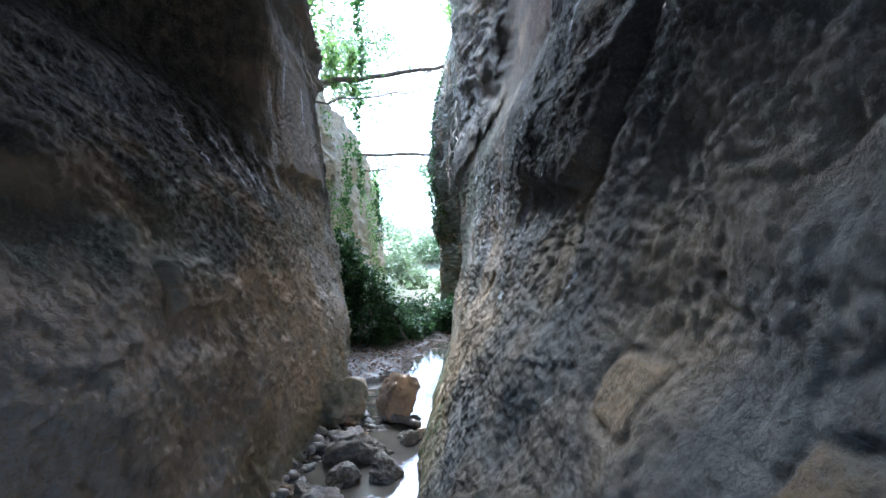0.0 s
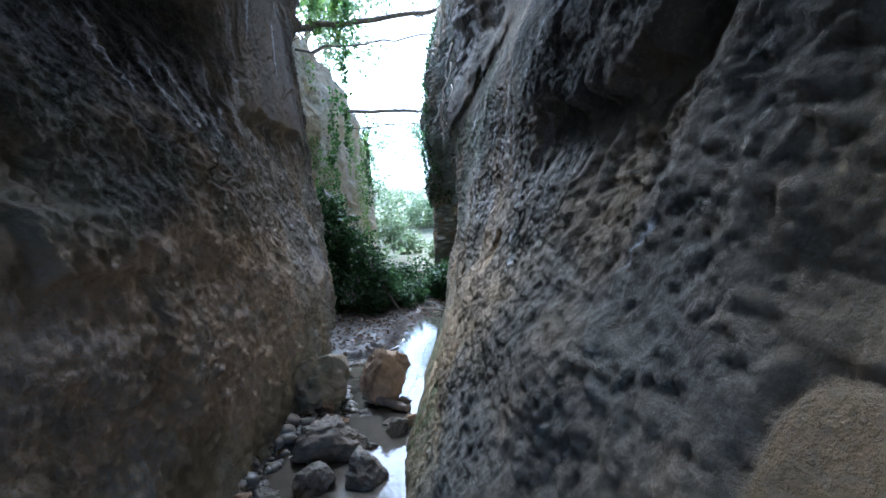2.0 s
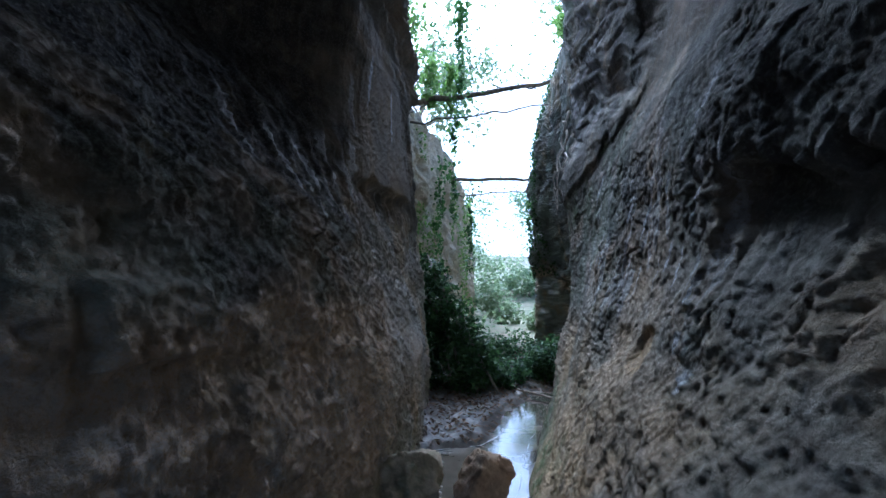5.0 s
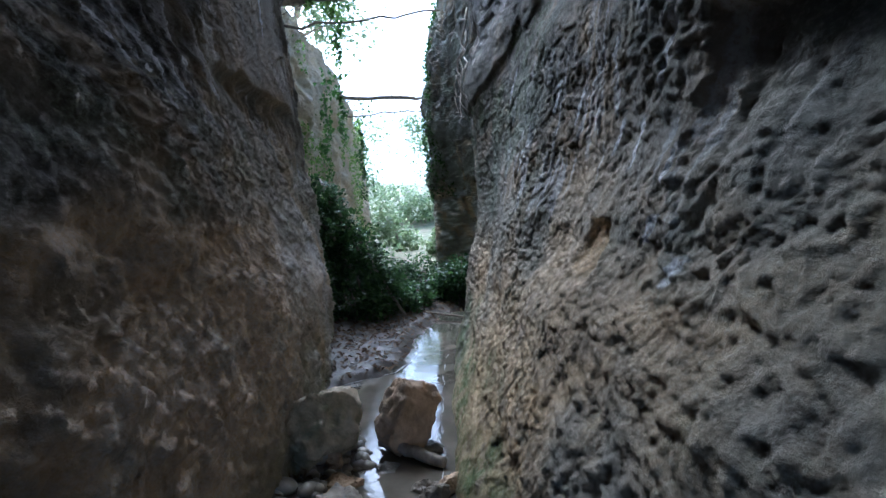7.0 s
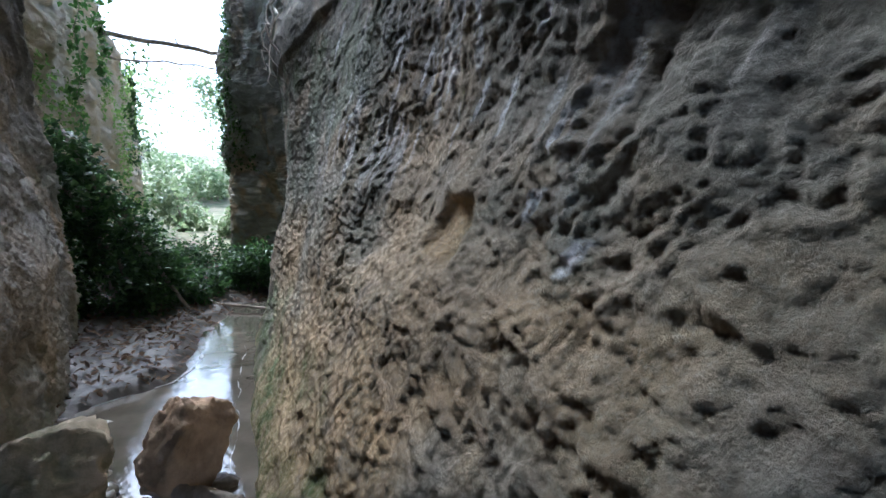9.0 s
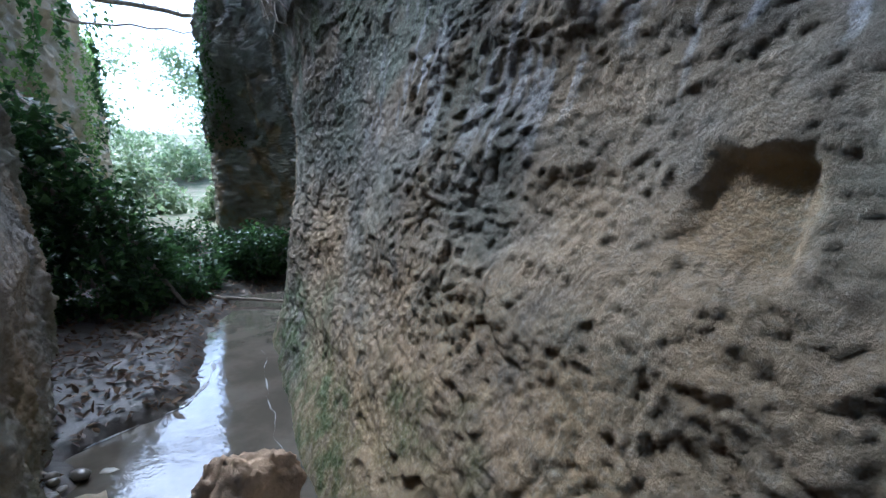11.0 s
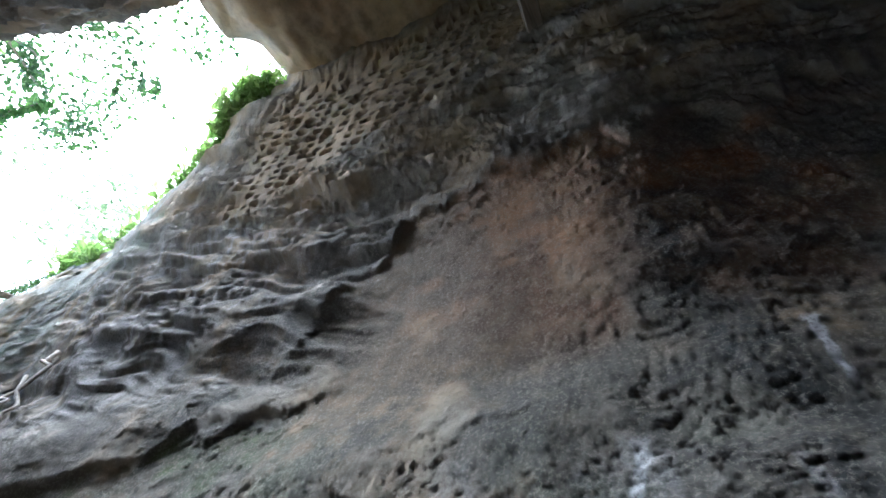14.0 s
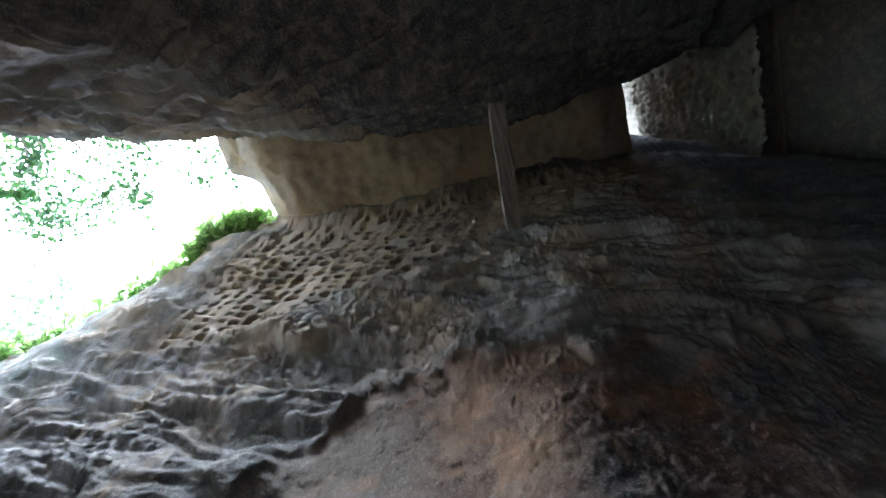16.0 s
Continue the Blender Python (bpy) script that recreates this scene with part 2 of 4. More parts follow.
def relief(p, y, z, seed, rough=1.0):
    """Outward relief of weathered tuff: swells, lumps, shell-shaped hollows under small lips, and grit."""
    p = p @ TILT
    big = layers(p * [1.2, 1.2, 1.5], 3, seed, 0.45) * 0.045
    w = np.stack([smooth_noise(p * 5.3, seed + 5), smooth_noise(p * 5.3, seed + 6), smooth_noise(p * 5.3, seed + 7)], 1)
    q = p + 0.06 * w + 0.02 * np.stack([smooth_noise(p * 15, seed + 8), smooth_noise(p * 15, seed + 9), smooth_noise(p * 15, seed + 10)], 1)
    patch = step(layers(p * 0.9, 3, seed + 50, 0.6), -0.55, 0.6)
    lump = layers(q * [5.5, 4.6, 6.5], 4, seed + 20, 0.56)
    clump = 0
    for k, (f, a) in enumerate(((8.5, 0.8), (18.0, 0.75), (37.0, 0.5))):
        clump = clump + a * (np.abs(smooth_noise(q * [f, f * 0.85, f * 1.2], seed + 24 + k)) * 2 - 0.6)
    tuft = np.clip(layers(q * [19, 16, 23], 3, seed + 30, 0.6) - 0.1, 0, 1) ** 0.7
    uy, uz = y + 0.05 * w[:, 0] + 0.02 * lump, z * 1.05 - 0.3 * y + 0.05 * w[:, 1] + 0.012 * lump
    hole = 0.013 * scoops(uy, uz, 0.25, seed + 40, 0.2, 1.5) + 0.010 * scoops(uy + 3.1, uz, 0.12, seed + 41, 0.3, 1.3) * (0.4 + 0.45 * patch) + 0.014 * scoops(uy, uz + 1.7, 0.066, seed + 42, 0.36, 1.2) * (0.45 + 0.45 * patch) + 0.011 * scoops(uy + 1.3, uz, 0.038, seed + 43, 0.5, 1.2)
    bed = z * 3.1 - 1.05 * y + 0.9 * smooth_noise(p * 1.9, seed + 60) + 0.3 * smooth_noise(p * 6.5, seed + 61)
    tooth = bed - np.floor(bed)
    ledge = (1 - tooth) ** 2.5 * step(tooth, 0.0, 0.05) * np.clip(layers(p * [2.6, 2.0, 4.4], 2, seed + 62) - 0.05, 0, 1)
    grit = smooth_noise(p * 31, seed + 33) + 0.7 * smooth_noise(p * 57, seed + 34)
    return big + rough * (lump * (0.004 + 0.005 * patch) + clump * (0.004 + 0.004 * patch) + tuft * 0.014 * (0.3 + patch) - hole + 0.035 * ledge + grit * 0.0036)


# ---- the gorge: walls ----
RZ = [0, 0.5, 1.0, 1.4, 1.8, 2.3, 2.7, 3.2, 4.0, 5.3, 6.5, 7.5, 8.5, 10.0, 13.0]
RY = [-18, -4.0, -2.3, 0.2, 1.15, 2.0, 3.0, 3.6, 4.0, 5.0, 6.0, 7.0, 7.8, 8.5, 9.2, 11.0, 12.6, 13.3, 16.0, 24.0]
UPPER = [0.9, 0.82, 0.75, 0.62, 0.5, 0.25, 0.25]
RIGHT = table(RY, RZ, [
    [1.6] * 15, [1.4] * 15,
    [0.8, 0.8, 0.8, 0.8, 0.8, 0.9, 1.0, 1.2, 1.2, 1.2, 1.1, 1.1, 1.3, 1.35, 1.4],
    [-0.15, 0.05, 0.28, 0.46, 0.57, 0.70, 0.95, 1.15, 1.2, 1.05, 0.92, 0.85, 0.75, 0.7, 0.7],
    [-0.2, 0.05, 0.35, 0.54, 0.63, 0.68, 0.9, 1.08, 1.1, 0.95, 0.84, 0.74, 0.63, 0.5, 0.5],
    [-0.25, -0.05, 0.2, 0.42, 0.53, 0.60, 0.82, 0.95, 0.93, 0.82, *UPPER[2:]],
    [-0.27, -0.05, 0.18, 0.4, 0.5, 0.52, 0.72, 0.82, 0.8, 0.77, *UPPER[2:]],
    [-0.27, -0.04, 0.16, 0.38, 0.48, 0.52, 0.6, 0.8, 0.84, 0.8, 0.75, 0.62, 0.5, 0.25, 0.25],
    [-0.25, -0.02, 0.15, 0.36, 0.48, 0.54, 0.6, 0.74, 0.82, 0.8, 0.75, 0.62, 0.5, 0.25, 0.25],
    [-0.2, 0.0, 0.15, 0.25, 0.34, 0.43, 0.5, 0.65, 0.8, 0.8, 0.74, 0.62, 0.48, 0.2, 0.2],
    [-0.15, 0.03, 0.15, 0.24, 0.32, 0.37, 0.4, 0.46, 0.66, 0.76, 0.72, 0.6, 0.42, 0.12, 0.1],
    [-0.06, 0.08, 0.17, 0.25, 0.31, 0.3, 0.27, 0.25, 0.45, 0.65, 0.62, 0.48, 0.3, 0.04, 0.0],
    [0.12, 0.22, 0.3, 0.36, 0.4, 0.36, 0.28, 0.22, 0.38, 0.55, 0.5, 0.38, 0.2, 0.0, 0.0],
    [0.36, 0.42, 0.46, 0.48, 0.5, 0.48, 0.44, 0.4, 0.48, 0.55, 0.5, 0.4, 0.25, 0.05, 0.1],
    [0.9, 0.9, 0.92, 0.95, 0.95, 0.9, 0.85, 0.8, 0.6, 0.5, 0.45, 0.4, 0.35, 0.4, 0.5],
    [1.1, 1.1, 1.1, 1.1, 1.05, 1.0, 0.9, 0.75, 0.5, 0.45, 0.45, 0.6, 0.8, 1.0, 1.0],
    [0.8, 0.8, 0.8, 0.75, 0.7, 0.6, 0.45, 0.2, 0.0, 0.0, 0.2, 0.5, 0.8, 1.0, 1.0],
    [-0.12, -0.14, -0.14, -0.14, -0.1, -0.08, -0.12, -0.16, -0.26, -0.14, 0.1, 0.4, 0.7, 1.0, 1.0],
    [0.0, 0.0, 0.0, 0.0, 0.0, 0.0, 0.0, 0.0, 0.0, 0.1, 0.3, 0.6, 0.9, 1.2, 1.2],
    [1.0, 1.0, 1.0, 1.1, 1.2, 1.3, 1.4, 1.5, 1.7, 1.9, 2.2, 2.4, 2.6, 2.8, 2.8]])


def right_wall():
    ys = spaced([(-18, -0.6, 0.15), (-0.6, 0.6, 0.012), (0.6, 5.0, 0.0088), (5.0, 7.2, 0.016), (7.2, 9.4, 0.025), (9.4, 12.4, 0.05), (12.4, 13.8, 0.03), (13.8, 24, 0.2)])
    ks = spaced([(-0.3, 0.3, 0.02), (0.3, 2.6, 0.0088), (2.6, 4.2, 0.015), (4.2, 9.0, 0.022), (9.0, 13.0, 0.12)])
    y, k = [a.ravel() for a in np.meshgrid(ys, ks, indexing="ij")]
    top = np.interp(y, [-18, -4.5, -2.4, 1.5, 3, 7.3, 8.0, 9.4, 11.6, 13.3, 24], [13, 13, 13, 13, 13, 13, 10.2, 9.4, 8.1, 9.0, 7.0]) + 0.15 * smooth_noise(np.stack([y * 1.7, y * 0, y * 0], 1), 3)
    z = np.where(k > 3.3, 3.3 + (k - 3.3) * (top - 3.3) / 9.7, k)
    z = z * np.interp(y, [-4.5, -2.7], [0.12, 1])
    x = RIGHT(y, z)
    # the square niche, the hollow over the ledge and two stones set in the face
    nd = np.maximum(np.abs(y - 3.48) / 0.11, np.abs(z - 1.35 - 0.2 * (y - 3.48)) / 0.11)
    niche = 1 - step(nd, 0.7, 1.2)
    x = x + 0.04 * (1 - step(nd + 0.25 * smooth_noise(np.stack([0 * y, y * 14, z * 14], 1), 19), 0.6, 1.1)) * (1 - 0.5 * step(y, 3.4, 3.56))
    for cy, cz, ry, rz in ((1.15, 1.18, 0.118, 0.088), (0.47, 1.18, 0.12, 0.1)):
        d = (np.abs((y - cy) / ry) ** 4 + np.abs((z - cz) / rz) ** 4) ** 0.25
        d = d + 0.12 * smooth_noise(np.stack([0 * y, y * 9, z * 9], 1), 18)
        x = x - 0.004 * (1 - step(d, 0.86, 1.0)) + 0.014 * (step(d, 0.92, 1.06) - step(d, 1.08, 1.4))
    lip = np.interp(y, [0.5, 1.5, 2.7, 4.4, 4.9, 5.4], [4.5, 4.8, 5.0, 5.15, 4.3, 3.4]) + 0.25 * layers(np.stack([y * 3, z * 1.5, 0 * y], 1), 3, 27)
    hollow = (1 - step(z, lip - 0.10, lip + 0.05)) * step(z, 2.7, 3.5) * (1 - step(y, 4.4, 5.4)) * step(y, 0.5, 1.5)
    x = x + 0.07 * hollow
    # the mossy lip over the lower face
    brow = np.interp(y, [4.4, 5.0, 5.6, 6.8, 7.6, 8.4], [3.35, 3.2, 3.08, 2.86, 2.9, 3.1]) + 0.07 * layers(np.stack([y * 5, 0 * y, 0 * y], 1), 3, 35)
    shade = step(y, 4.5, 5.2) * (1 - step(y, 7.9, 8.5))
    x = x + shade * (0.03 * (1 - step(z, brow - 0.03, brow + 0.04)) * step(z, brow - 0.8, brow - 0.2) - 0.012 * np.clip(0.7 + 0.8 * smooth_noise(np.stack([y * 2.3, 0 * y, 0 * y], 1), 37), 0, 1.3) * step(z, brow - 0.03, brow + 0.05) * (1 - step(z, brow + 0.2, brow + 0.9)))
    x = x + 0.13 * layers(np.stack([0 * y, y * 0.8, z * 1.5], 1), 4, 36, 0.6) * step(y, 11.8, 12.6) * step(z, 1.0, 2.0)
    # the hanging curtain of rock with a ragged hem and the undercut below it
    rag = 0.05 * smooth_noise(np.stack([y * 13, 0 * y, 0 * y], 1), 31) + 0.03 * smooth_noise(np.stack([y * 29, 0 * y, 0 * y], 1), 32) + 0.02 * smooth_noise(np.stack([y * 9, z * 9, 0 * y], 1), 33)
    hem = np.interp(y, [1.0, 1.5, 1.72, 1.9, 2.2, 2.6, 3.0, 3.16], [2.75, 2.45, 2.1, 1.88, 1.95, 2.02, 2.1, 2.25]) + rag
    under = step(hem - z, -0.01, 0.05) * (1 - step(hem - z, 0.08, 0.6)) * step(y, 0.9, 1.6) * (1 - step(y + 1.2 * rag, 2.75, 3.15))
    x = x + 0.115 * under
    p = np.stack([x, y, z], 1)
    stone = 1 - np.maximum(1 - step(np.maximum(np.abs(y - 1.15) / 0.118, np.abs(z - 1.18) / 0.088), 0.8, 1.1), 1 - step(np.maximum(np.abs(y - 0.47) / 0.12, np.abs(z - 1.18) / 0.1), 0.8, 1.1)) * 0.55
    # the band of rounded hollows high up
    band = step(z + 0.3 * (y - 3), 7.45, 7.8) * (1 - step(z, 9.3, 9.8)) * (1 - step(y, 6.8, 7.8)) * step(y, 0.1, 0.7)
    comb = pits(y * 0.8 + 0.25 * z, z * 1.35 - 0.4 * y, 0.2, 91, 0.9, 0.45) * 0.16
    x = x - relief(p, y, z, 11, 1.0) * stone * (1 - 0.7 * niche) * (0.92 + 0.08 * step(z + 0.25 * smooth_noise(p * 1.5, 12), 1.2, 1.9)) * (1 - 0.5 * band) * (1 - 0.4 * step(y, 3.0, 3.8) * (1 - step(y, 8.2, 9.2)) * (1 - step(z, 4, 5)) * step(z, 1.2, 1.8)) * (1 + 0.05 * (1 - step(y, 1.1, 1.7))) * (1 + 0.2 * step(y, 1.3, 1.7) * (1 - step(y, 2.3, 3.0)) * (1 - step(z, 1.9, 2.3))) * (1 - 0.4 * hollow) * (1 - 0.15 * step(z, 2.5, 2.9) * (1 - step(z, 3.4, 4.2)) * (1 - step(y, 4.2, 5.0)) + 0.35 * step(z, 4.0, 4.6) * (1 - step(y, 7.5, 9)) * (1 - band)) * (1 + 0.9 * step(y, 9, 10)) + comb * band
    run = np.stack([0 * y, y * 0.4 + z * 0.17, z * 2.6 - y * 1.15 + 0.3 * smooth_noise(np.stack([0 * y, y * 2, z * 2], 1), 76)], 1)
    strata = 0.75 * layers(run, 3, 77, 0.55) + 0.3 * crests(run * [1, 1.6, 1.7], 3, 78, 0.55)
    x = x - 0.11 * strata * step(z, 3.0, 3.8) * (1 - 0.9 * band) * (1 - 0.85 * hollow) * (1 - step(y, 8.5, 10))
    far = step(y, 8.6, 9.6) * (1 - step(y, 14, 15))
    yy = y + far * (0.16 * layers(np.stack([x * 2.5, 0 * y + 4, z * 2.0], 1), 4, 95, 0.6) + 0.03 * layers(np.stack([x * 14, 0 * y, z * 11], 1), 2, 96))
    drip = np.clip(layers(np.stack([y * 19, z * 4.2, y * 0], 1), 3, 71, 0.7), 0, 1)
    x = x - drip * 0.006 * step(z, 1.6, 2.2) * (1 - step(z, 2.4, 2.75)) * step(y, 2.9, 3.4) * (1 - step(y, 8.2, 9))
    front = np.stack([x, yy, z], 1)
    verts, sides = rim_closed(front, len(ys), len(ks), 9.0)
    faces = np.vstack([grid_faces(len(ys), len(ks), 0, True), sides])
    me = mesh_of("wall_right", verts, faces, TUFF)
    patch = layers(p * 0.8, 3, 61)
    fine = layers(p * 3, 3, 62)
    ochre = np.maximum(1 - stone, 0) * 1.7 + 0.8 * (1 - step(nd, 0.8, 1.1)) + step(patch + 0.5 * fine, -0.2, 0.7) * (1 - step(z + 0.2 * fine, 1.0, 1.6)) * step(y, 1.2, 2.4) * (1 - 0.6 * step(y, 4.5, 6.5)) * 0.95 + 0.8 * (1 - step(z + 0.25 * fine + 0.3 * patch, 0.7, 1.4)) * step(y + 0.4 * fine, 2.6, 3.4) * (1 - step(y, 4.6, 6.0)) + 0.3 * hollow * step(z + 0.35 * fine, 2.5, 3.2) * step(y + 0.3 * fine, 2.9, 3.5) + 0.5 * band
    moss = (1 - step(z + 0.35 * fine - 0.2 * step(y, 4.5, 5.5), 0.1, 0.6)) * step(y, 2.6, 3.6) * 0.95 + step(y, 8.2, 9.2) * step(z, 3.5, 5) * step(fine, -0.1, 0.5) * 0.8
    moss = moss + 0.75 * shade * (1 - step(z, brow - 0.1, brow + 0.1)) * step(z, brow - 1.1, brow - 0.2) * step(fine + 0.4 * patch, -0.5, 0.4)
    # far lichen, and far lime below: pale patches, strengthened to stand for light
    lichen = 0.7 * far * step(fine, -0.5, 0.3) + step(patch + 0.4 * fine, -0.1, 0.6) * step(y, 4.2, 5.2) * step(z, 1.2, 2.0) * (1 - step(z, 2.8, 3.6)) + 0.35 * step(fine - patch, 0.0, 0.7) * (1 - step(z, 2.4, 3)) * step(y, 2.0, 3.0)
    streak = layers(np.stack([y * 6.5, z * 1.6, y * 0], 1), 3, 81)
    streak = np.maximum(streak, 1.0 * layers(np.stack([y * 17, z * 3.0, y * 0], 1), 3, 83))
    lime = step(streak, 0.46, 0.85) * step(z + 0.2 * fine, 1.35, 1.8) * (1 - step(z + 0.3 * fine, 2.1, 2.7)) * step(y, 2.4, 3.1) * (1 - step(y, 5, 6.2)) * 1.2 + 0.7 * step(streak, 0.3, 0.7) * step(z, 3.2, 3.8) * (1 - step(z, 6, 7)) * step(y, 5, 6.5)
    ochre = ochre + 0.6 * far * (1 - step(z + 0.5 * fine, 2.2, 3.4))
    rust = hollow * step(z + 0.4 * fine, 3.0, 3.7) * step(y + 0.4 * fine, 1.8, 2.6) * (1 - 0.8 * step(y + 0.5 * fine, 3.4, 4.6)) * (0.75 + 0.45 * step(fine, -0.3, 0.5))
    # dark rock film, spread further to paint shade in recesses and under overhangs
    crust_shade = (1 - step(y + 0.25 * fine + 0.1 * patch, 2.75, 3.25)) * step(z + 0.2 * fine, 1.75, 2.15) * (1 - step(z + 0.5 * fine, 3.8, 5.4)) * step(y, -2, 0) * 0.8 + 0.8 * (1 - step(y + 0.2 * fine, 0.1, 0.9)) * step(z, 2.0, 2.4) + 0.85 * step(z + 0.5 * fine + 0.35 * patch, 1.45, 2.5) * (1 - step(z + 0.4 * fine, 4.4, 6.0)) * step(y, 2.4, 3.4) * (1 - 0.25 * hollow) * step(fine + 0.6, -0.4, 0.6)
    stain_layers(me, len(front), crust_shade=crust_shade, ochre=ochre, rust=rust, moss=moss, lichen=lichen, lime=np.maximum(np.maximum(0.45 * lime, 0.3 * far * step(fine - 0.3 * patch, -0.4, 0.5)), streaks(y, z, RIGHT_RUNS)))
    thing("wall_right", me, "weathered grey and ochre tuff gorge wall, pitted and overhanging", "rock wall", kind="structure")


LZ = [0, 0.5, 1.0, 1.4, 2.0, 2.8, 3.5, 4.7, 6.0, 7.5, 8.5, 10.0, 13.0]
LY = [-18, -4.0, -2.3, -0.7, 0.4, 2.5, 4.0, 5.0, 6.5, 7.9, 8.5, 8.9, 9.6]
LEFT = table(LY, LZ, [
    [-5.0] * 13, [-3.6] * 13,
    [-1.3, -1.3, -1.35, -1.45, -1.7, -2.0, -2.1, -2.0, -1.6, -1.2, -1.2, -1.2, -1.2],
    [-1.2, -1.22, -1.28, -1.4, -1.65, -2.0, -2.6, -2.5, -1.8, -1.2, -1.6, -2.2, -2.4],
    [-1.15, -1.2, -1.25, -1.38, -1.6, -2.1, -2.6, -2.6, -1.9, -0.9, -0.8, -2.0, -2.2],
    [-1.15, -1.18, -1.22, -1.32, -1.52, -2.05, -2.6, -2.65, -1.9, -0.85, -0.72, -1.0, -1.2],
    [-1.2, -1.2, -1.25, -1.34, -1.53, -1.98, -2.45, -2.5, -1.8, -1.0, -0.9, -1.0, -1.2],
    [-1.22, -1.2, -1.22, -1.4, -1.63, -1.9, -1.96, -1.88, -1.65, -1.3, -1.2, -1.2, -1.2],
    [-1.4, -1.4, -1.45, -1.55, -1.76, -2.0, -2.04, -2.04, -1.95, -1.72, -1.6, -1.5, -1.5],
    [-1.72, -1.72, -1.78, -1.84, -1.9, -1.98, -2.05, -2.16, -2.18, -2.1, -2.05, -2.0, -2.0],
    [-1.86, -1.9, -1.95, -2.0, -2.06, -2.13, -2.2, -2.28, -2.3, -2.26, -2.24, -2.2, -2.2],
    [-2.6, -2.6, -2.6, -2.7, -2.7, -2.8, -2.8, -2.8, -2.8, -2.8, -2.8, -2.8, -2.8],
    [-4.2, -4.2, -4.2, -4.2, -4.2, -4.2, -4.2, -4.2, -4.2, -4.2, -4.2, -4.2, -4.2]])


def left_wall():
    ys = spaced([(-18, 0.6, 0.15), (0.6, 5.0, 0.0115), (5.0, 9.0, 0.016), (9.0, 9.6, 0.05)])
    zs = spaced([(-0.3, 4.2, 0.014), (4.2, 9.0, 0.034), (9.0, 13.0, 0.14)])
    y, k = [a.ravel() for a in np.meshgrid(ys, zs, indexing="ij")]
    z = np.where(k > 9, 9 + (k - 9) * (np.interp(y, [-18, -4.5, -2.4, 1.5, 3, 9.6], [13, 13, 13, 13, 13, 12]) - 9) / 4, k)
    z = z * np.interp(y, [-4.5, -2.7], [0.12, 1])
    x = LEFT(y, z)
    # the smooth boss with a flat underside and the broken block below it
    under = 2.62 + 0.13 * (y - 4.6) - 0.08 * np.clip(y - 6.4, 0, 3) + 0.05 * smooth_noise(np.stack([y * 3, 0 * y, 0 * y], 1), 233)
    boss = step(y, 4.7, 5.6) * (1 - step(y, 6.9, 7.9)) * step(z, under, under + 0.10) * (1 - step(z, under + 1.3, under + 2.4))
    x = x + 0.12 * boss * (1 - 0.35 * step(z, under + 0.2, under + 1.2))
    x = x - 0.06 * step(y, 4.7, 5.6) * (1 - step(y, 6.9, 7.9)) * step(z, under - 0.25, under - 0.02) * (1 - step(z, under, under + 0.1))
    e = np.maximum(np.abs(y - 2.42) / 0.26, np.abs(z - 1.5) / 0.14)
    x = x + 0.06 * (1 - step(e, 0.8, 1.05))
    p = np.stack([x, y, z], 1)
    calm = np.maximum(0.4 * boss, 0.2 * step(z, 4.0, 5.0))
    x = x + relief(p, y, z, 211, 1.0) * (1 - calm) * (1.5 - 0.4 * step(z, 2.0, 3.0)) + step(z, 4.0, 5.5) * (0.13 * layers(np.stack([0 * y, y * 0.8, z * 3.6], 1), 4, 241, 0.6) + 0.04 * crests(np.stack([x * 2, y * 1.3, z * 4.5], 1), 4, 243, 0.6))
    drip = np.clip(layers(np.stack([y * 13, z * 1.8, y * 0], 1), 3, 271, 0.6), 0, 1)
    x = x + drip * 0.06 * step(z, 2.0, 2.8) * (1 - step(z, 4, 5)) * step(y, 2.6, 3.6) * (1 - boss)
    front = np.stack([x, y, z], 1)
    verts, sides = rim_closed(front, len(ys), len(zs), -9.0)
    faces = np.vstack([grid_faces(len(ys), len(zs)), sides[:, ::-1]])
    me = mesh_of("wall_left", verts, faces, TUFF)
    patch, fine = layers(p * 0.8, 3, 261), layers(p * 3, 3, 262)
    streak = layers(np.stack([y * 7, z * 1.5, y * 0], 1), 3, 281)
    # lower ochre and lime: tan rock, lightened further in place of missing light
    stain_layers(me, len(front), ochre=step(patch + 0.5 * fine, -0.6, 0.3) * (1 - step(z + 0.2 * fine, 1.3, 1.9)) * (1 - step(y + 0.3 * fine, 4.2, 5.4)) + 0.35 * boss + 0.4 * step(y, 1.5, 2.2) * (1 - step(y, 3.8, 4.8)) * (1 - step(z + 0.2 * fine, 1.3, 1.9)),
                 # dark layer paints the upper hollow's shade and dims the boss
                 crust_shade=1.0 * step(z + 0.4 * fine + 0.3 * patch, 1.6, 2.4) * (1 - step(y + 0.3 * fine, 4.6, 5.2)) + 0.5 * step(z + 0.4 * fine, 2.5, 3.0) * step(y, 4.6, 5.4) * (1 - step(z + 0.4 * fine, 6.0, 7.0)), moss=(1 - step(z + 0.25 * fine, 0.2, 0.6)) * 0.5 * step(y, 2.0, 3.0), lichen=0.6 * step(fine - patch, 0, 0.7) * (1 - step(z, 1.8, 2.6)),
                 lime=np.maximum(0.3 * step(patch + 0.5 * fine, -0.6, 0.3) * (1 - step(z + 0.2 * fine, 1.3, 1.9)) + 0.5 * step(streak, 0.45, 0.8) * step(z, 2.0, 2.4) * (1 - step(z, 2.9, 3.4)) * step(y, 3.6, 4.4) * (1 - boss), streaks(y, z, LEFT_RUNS)))
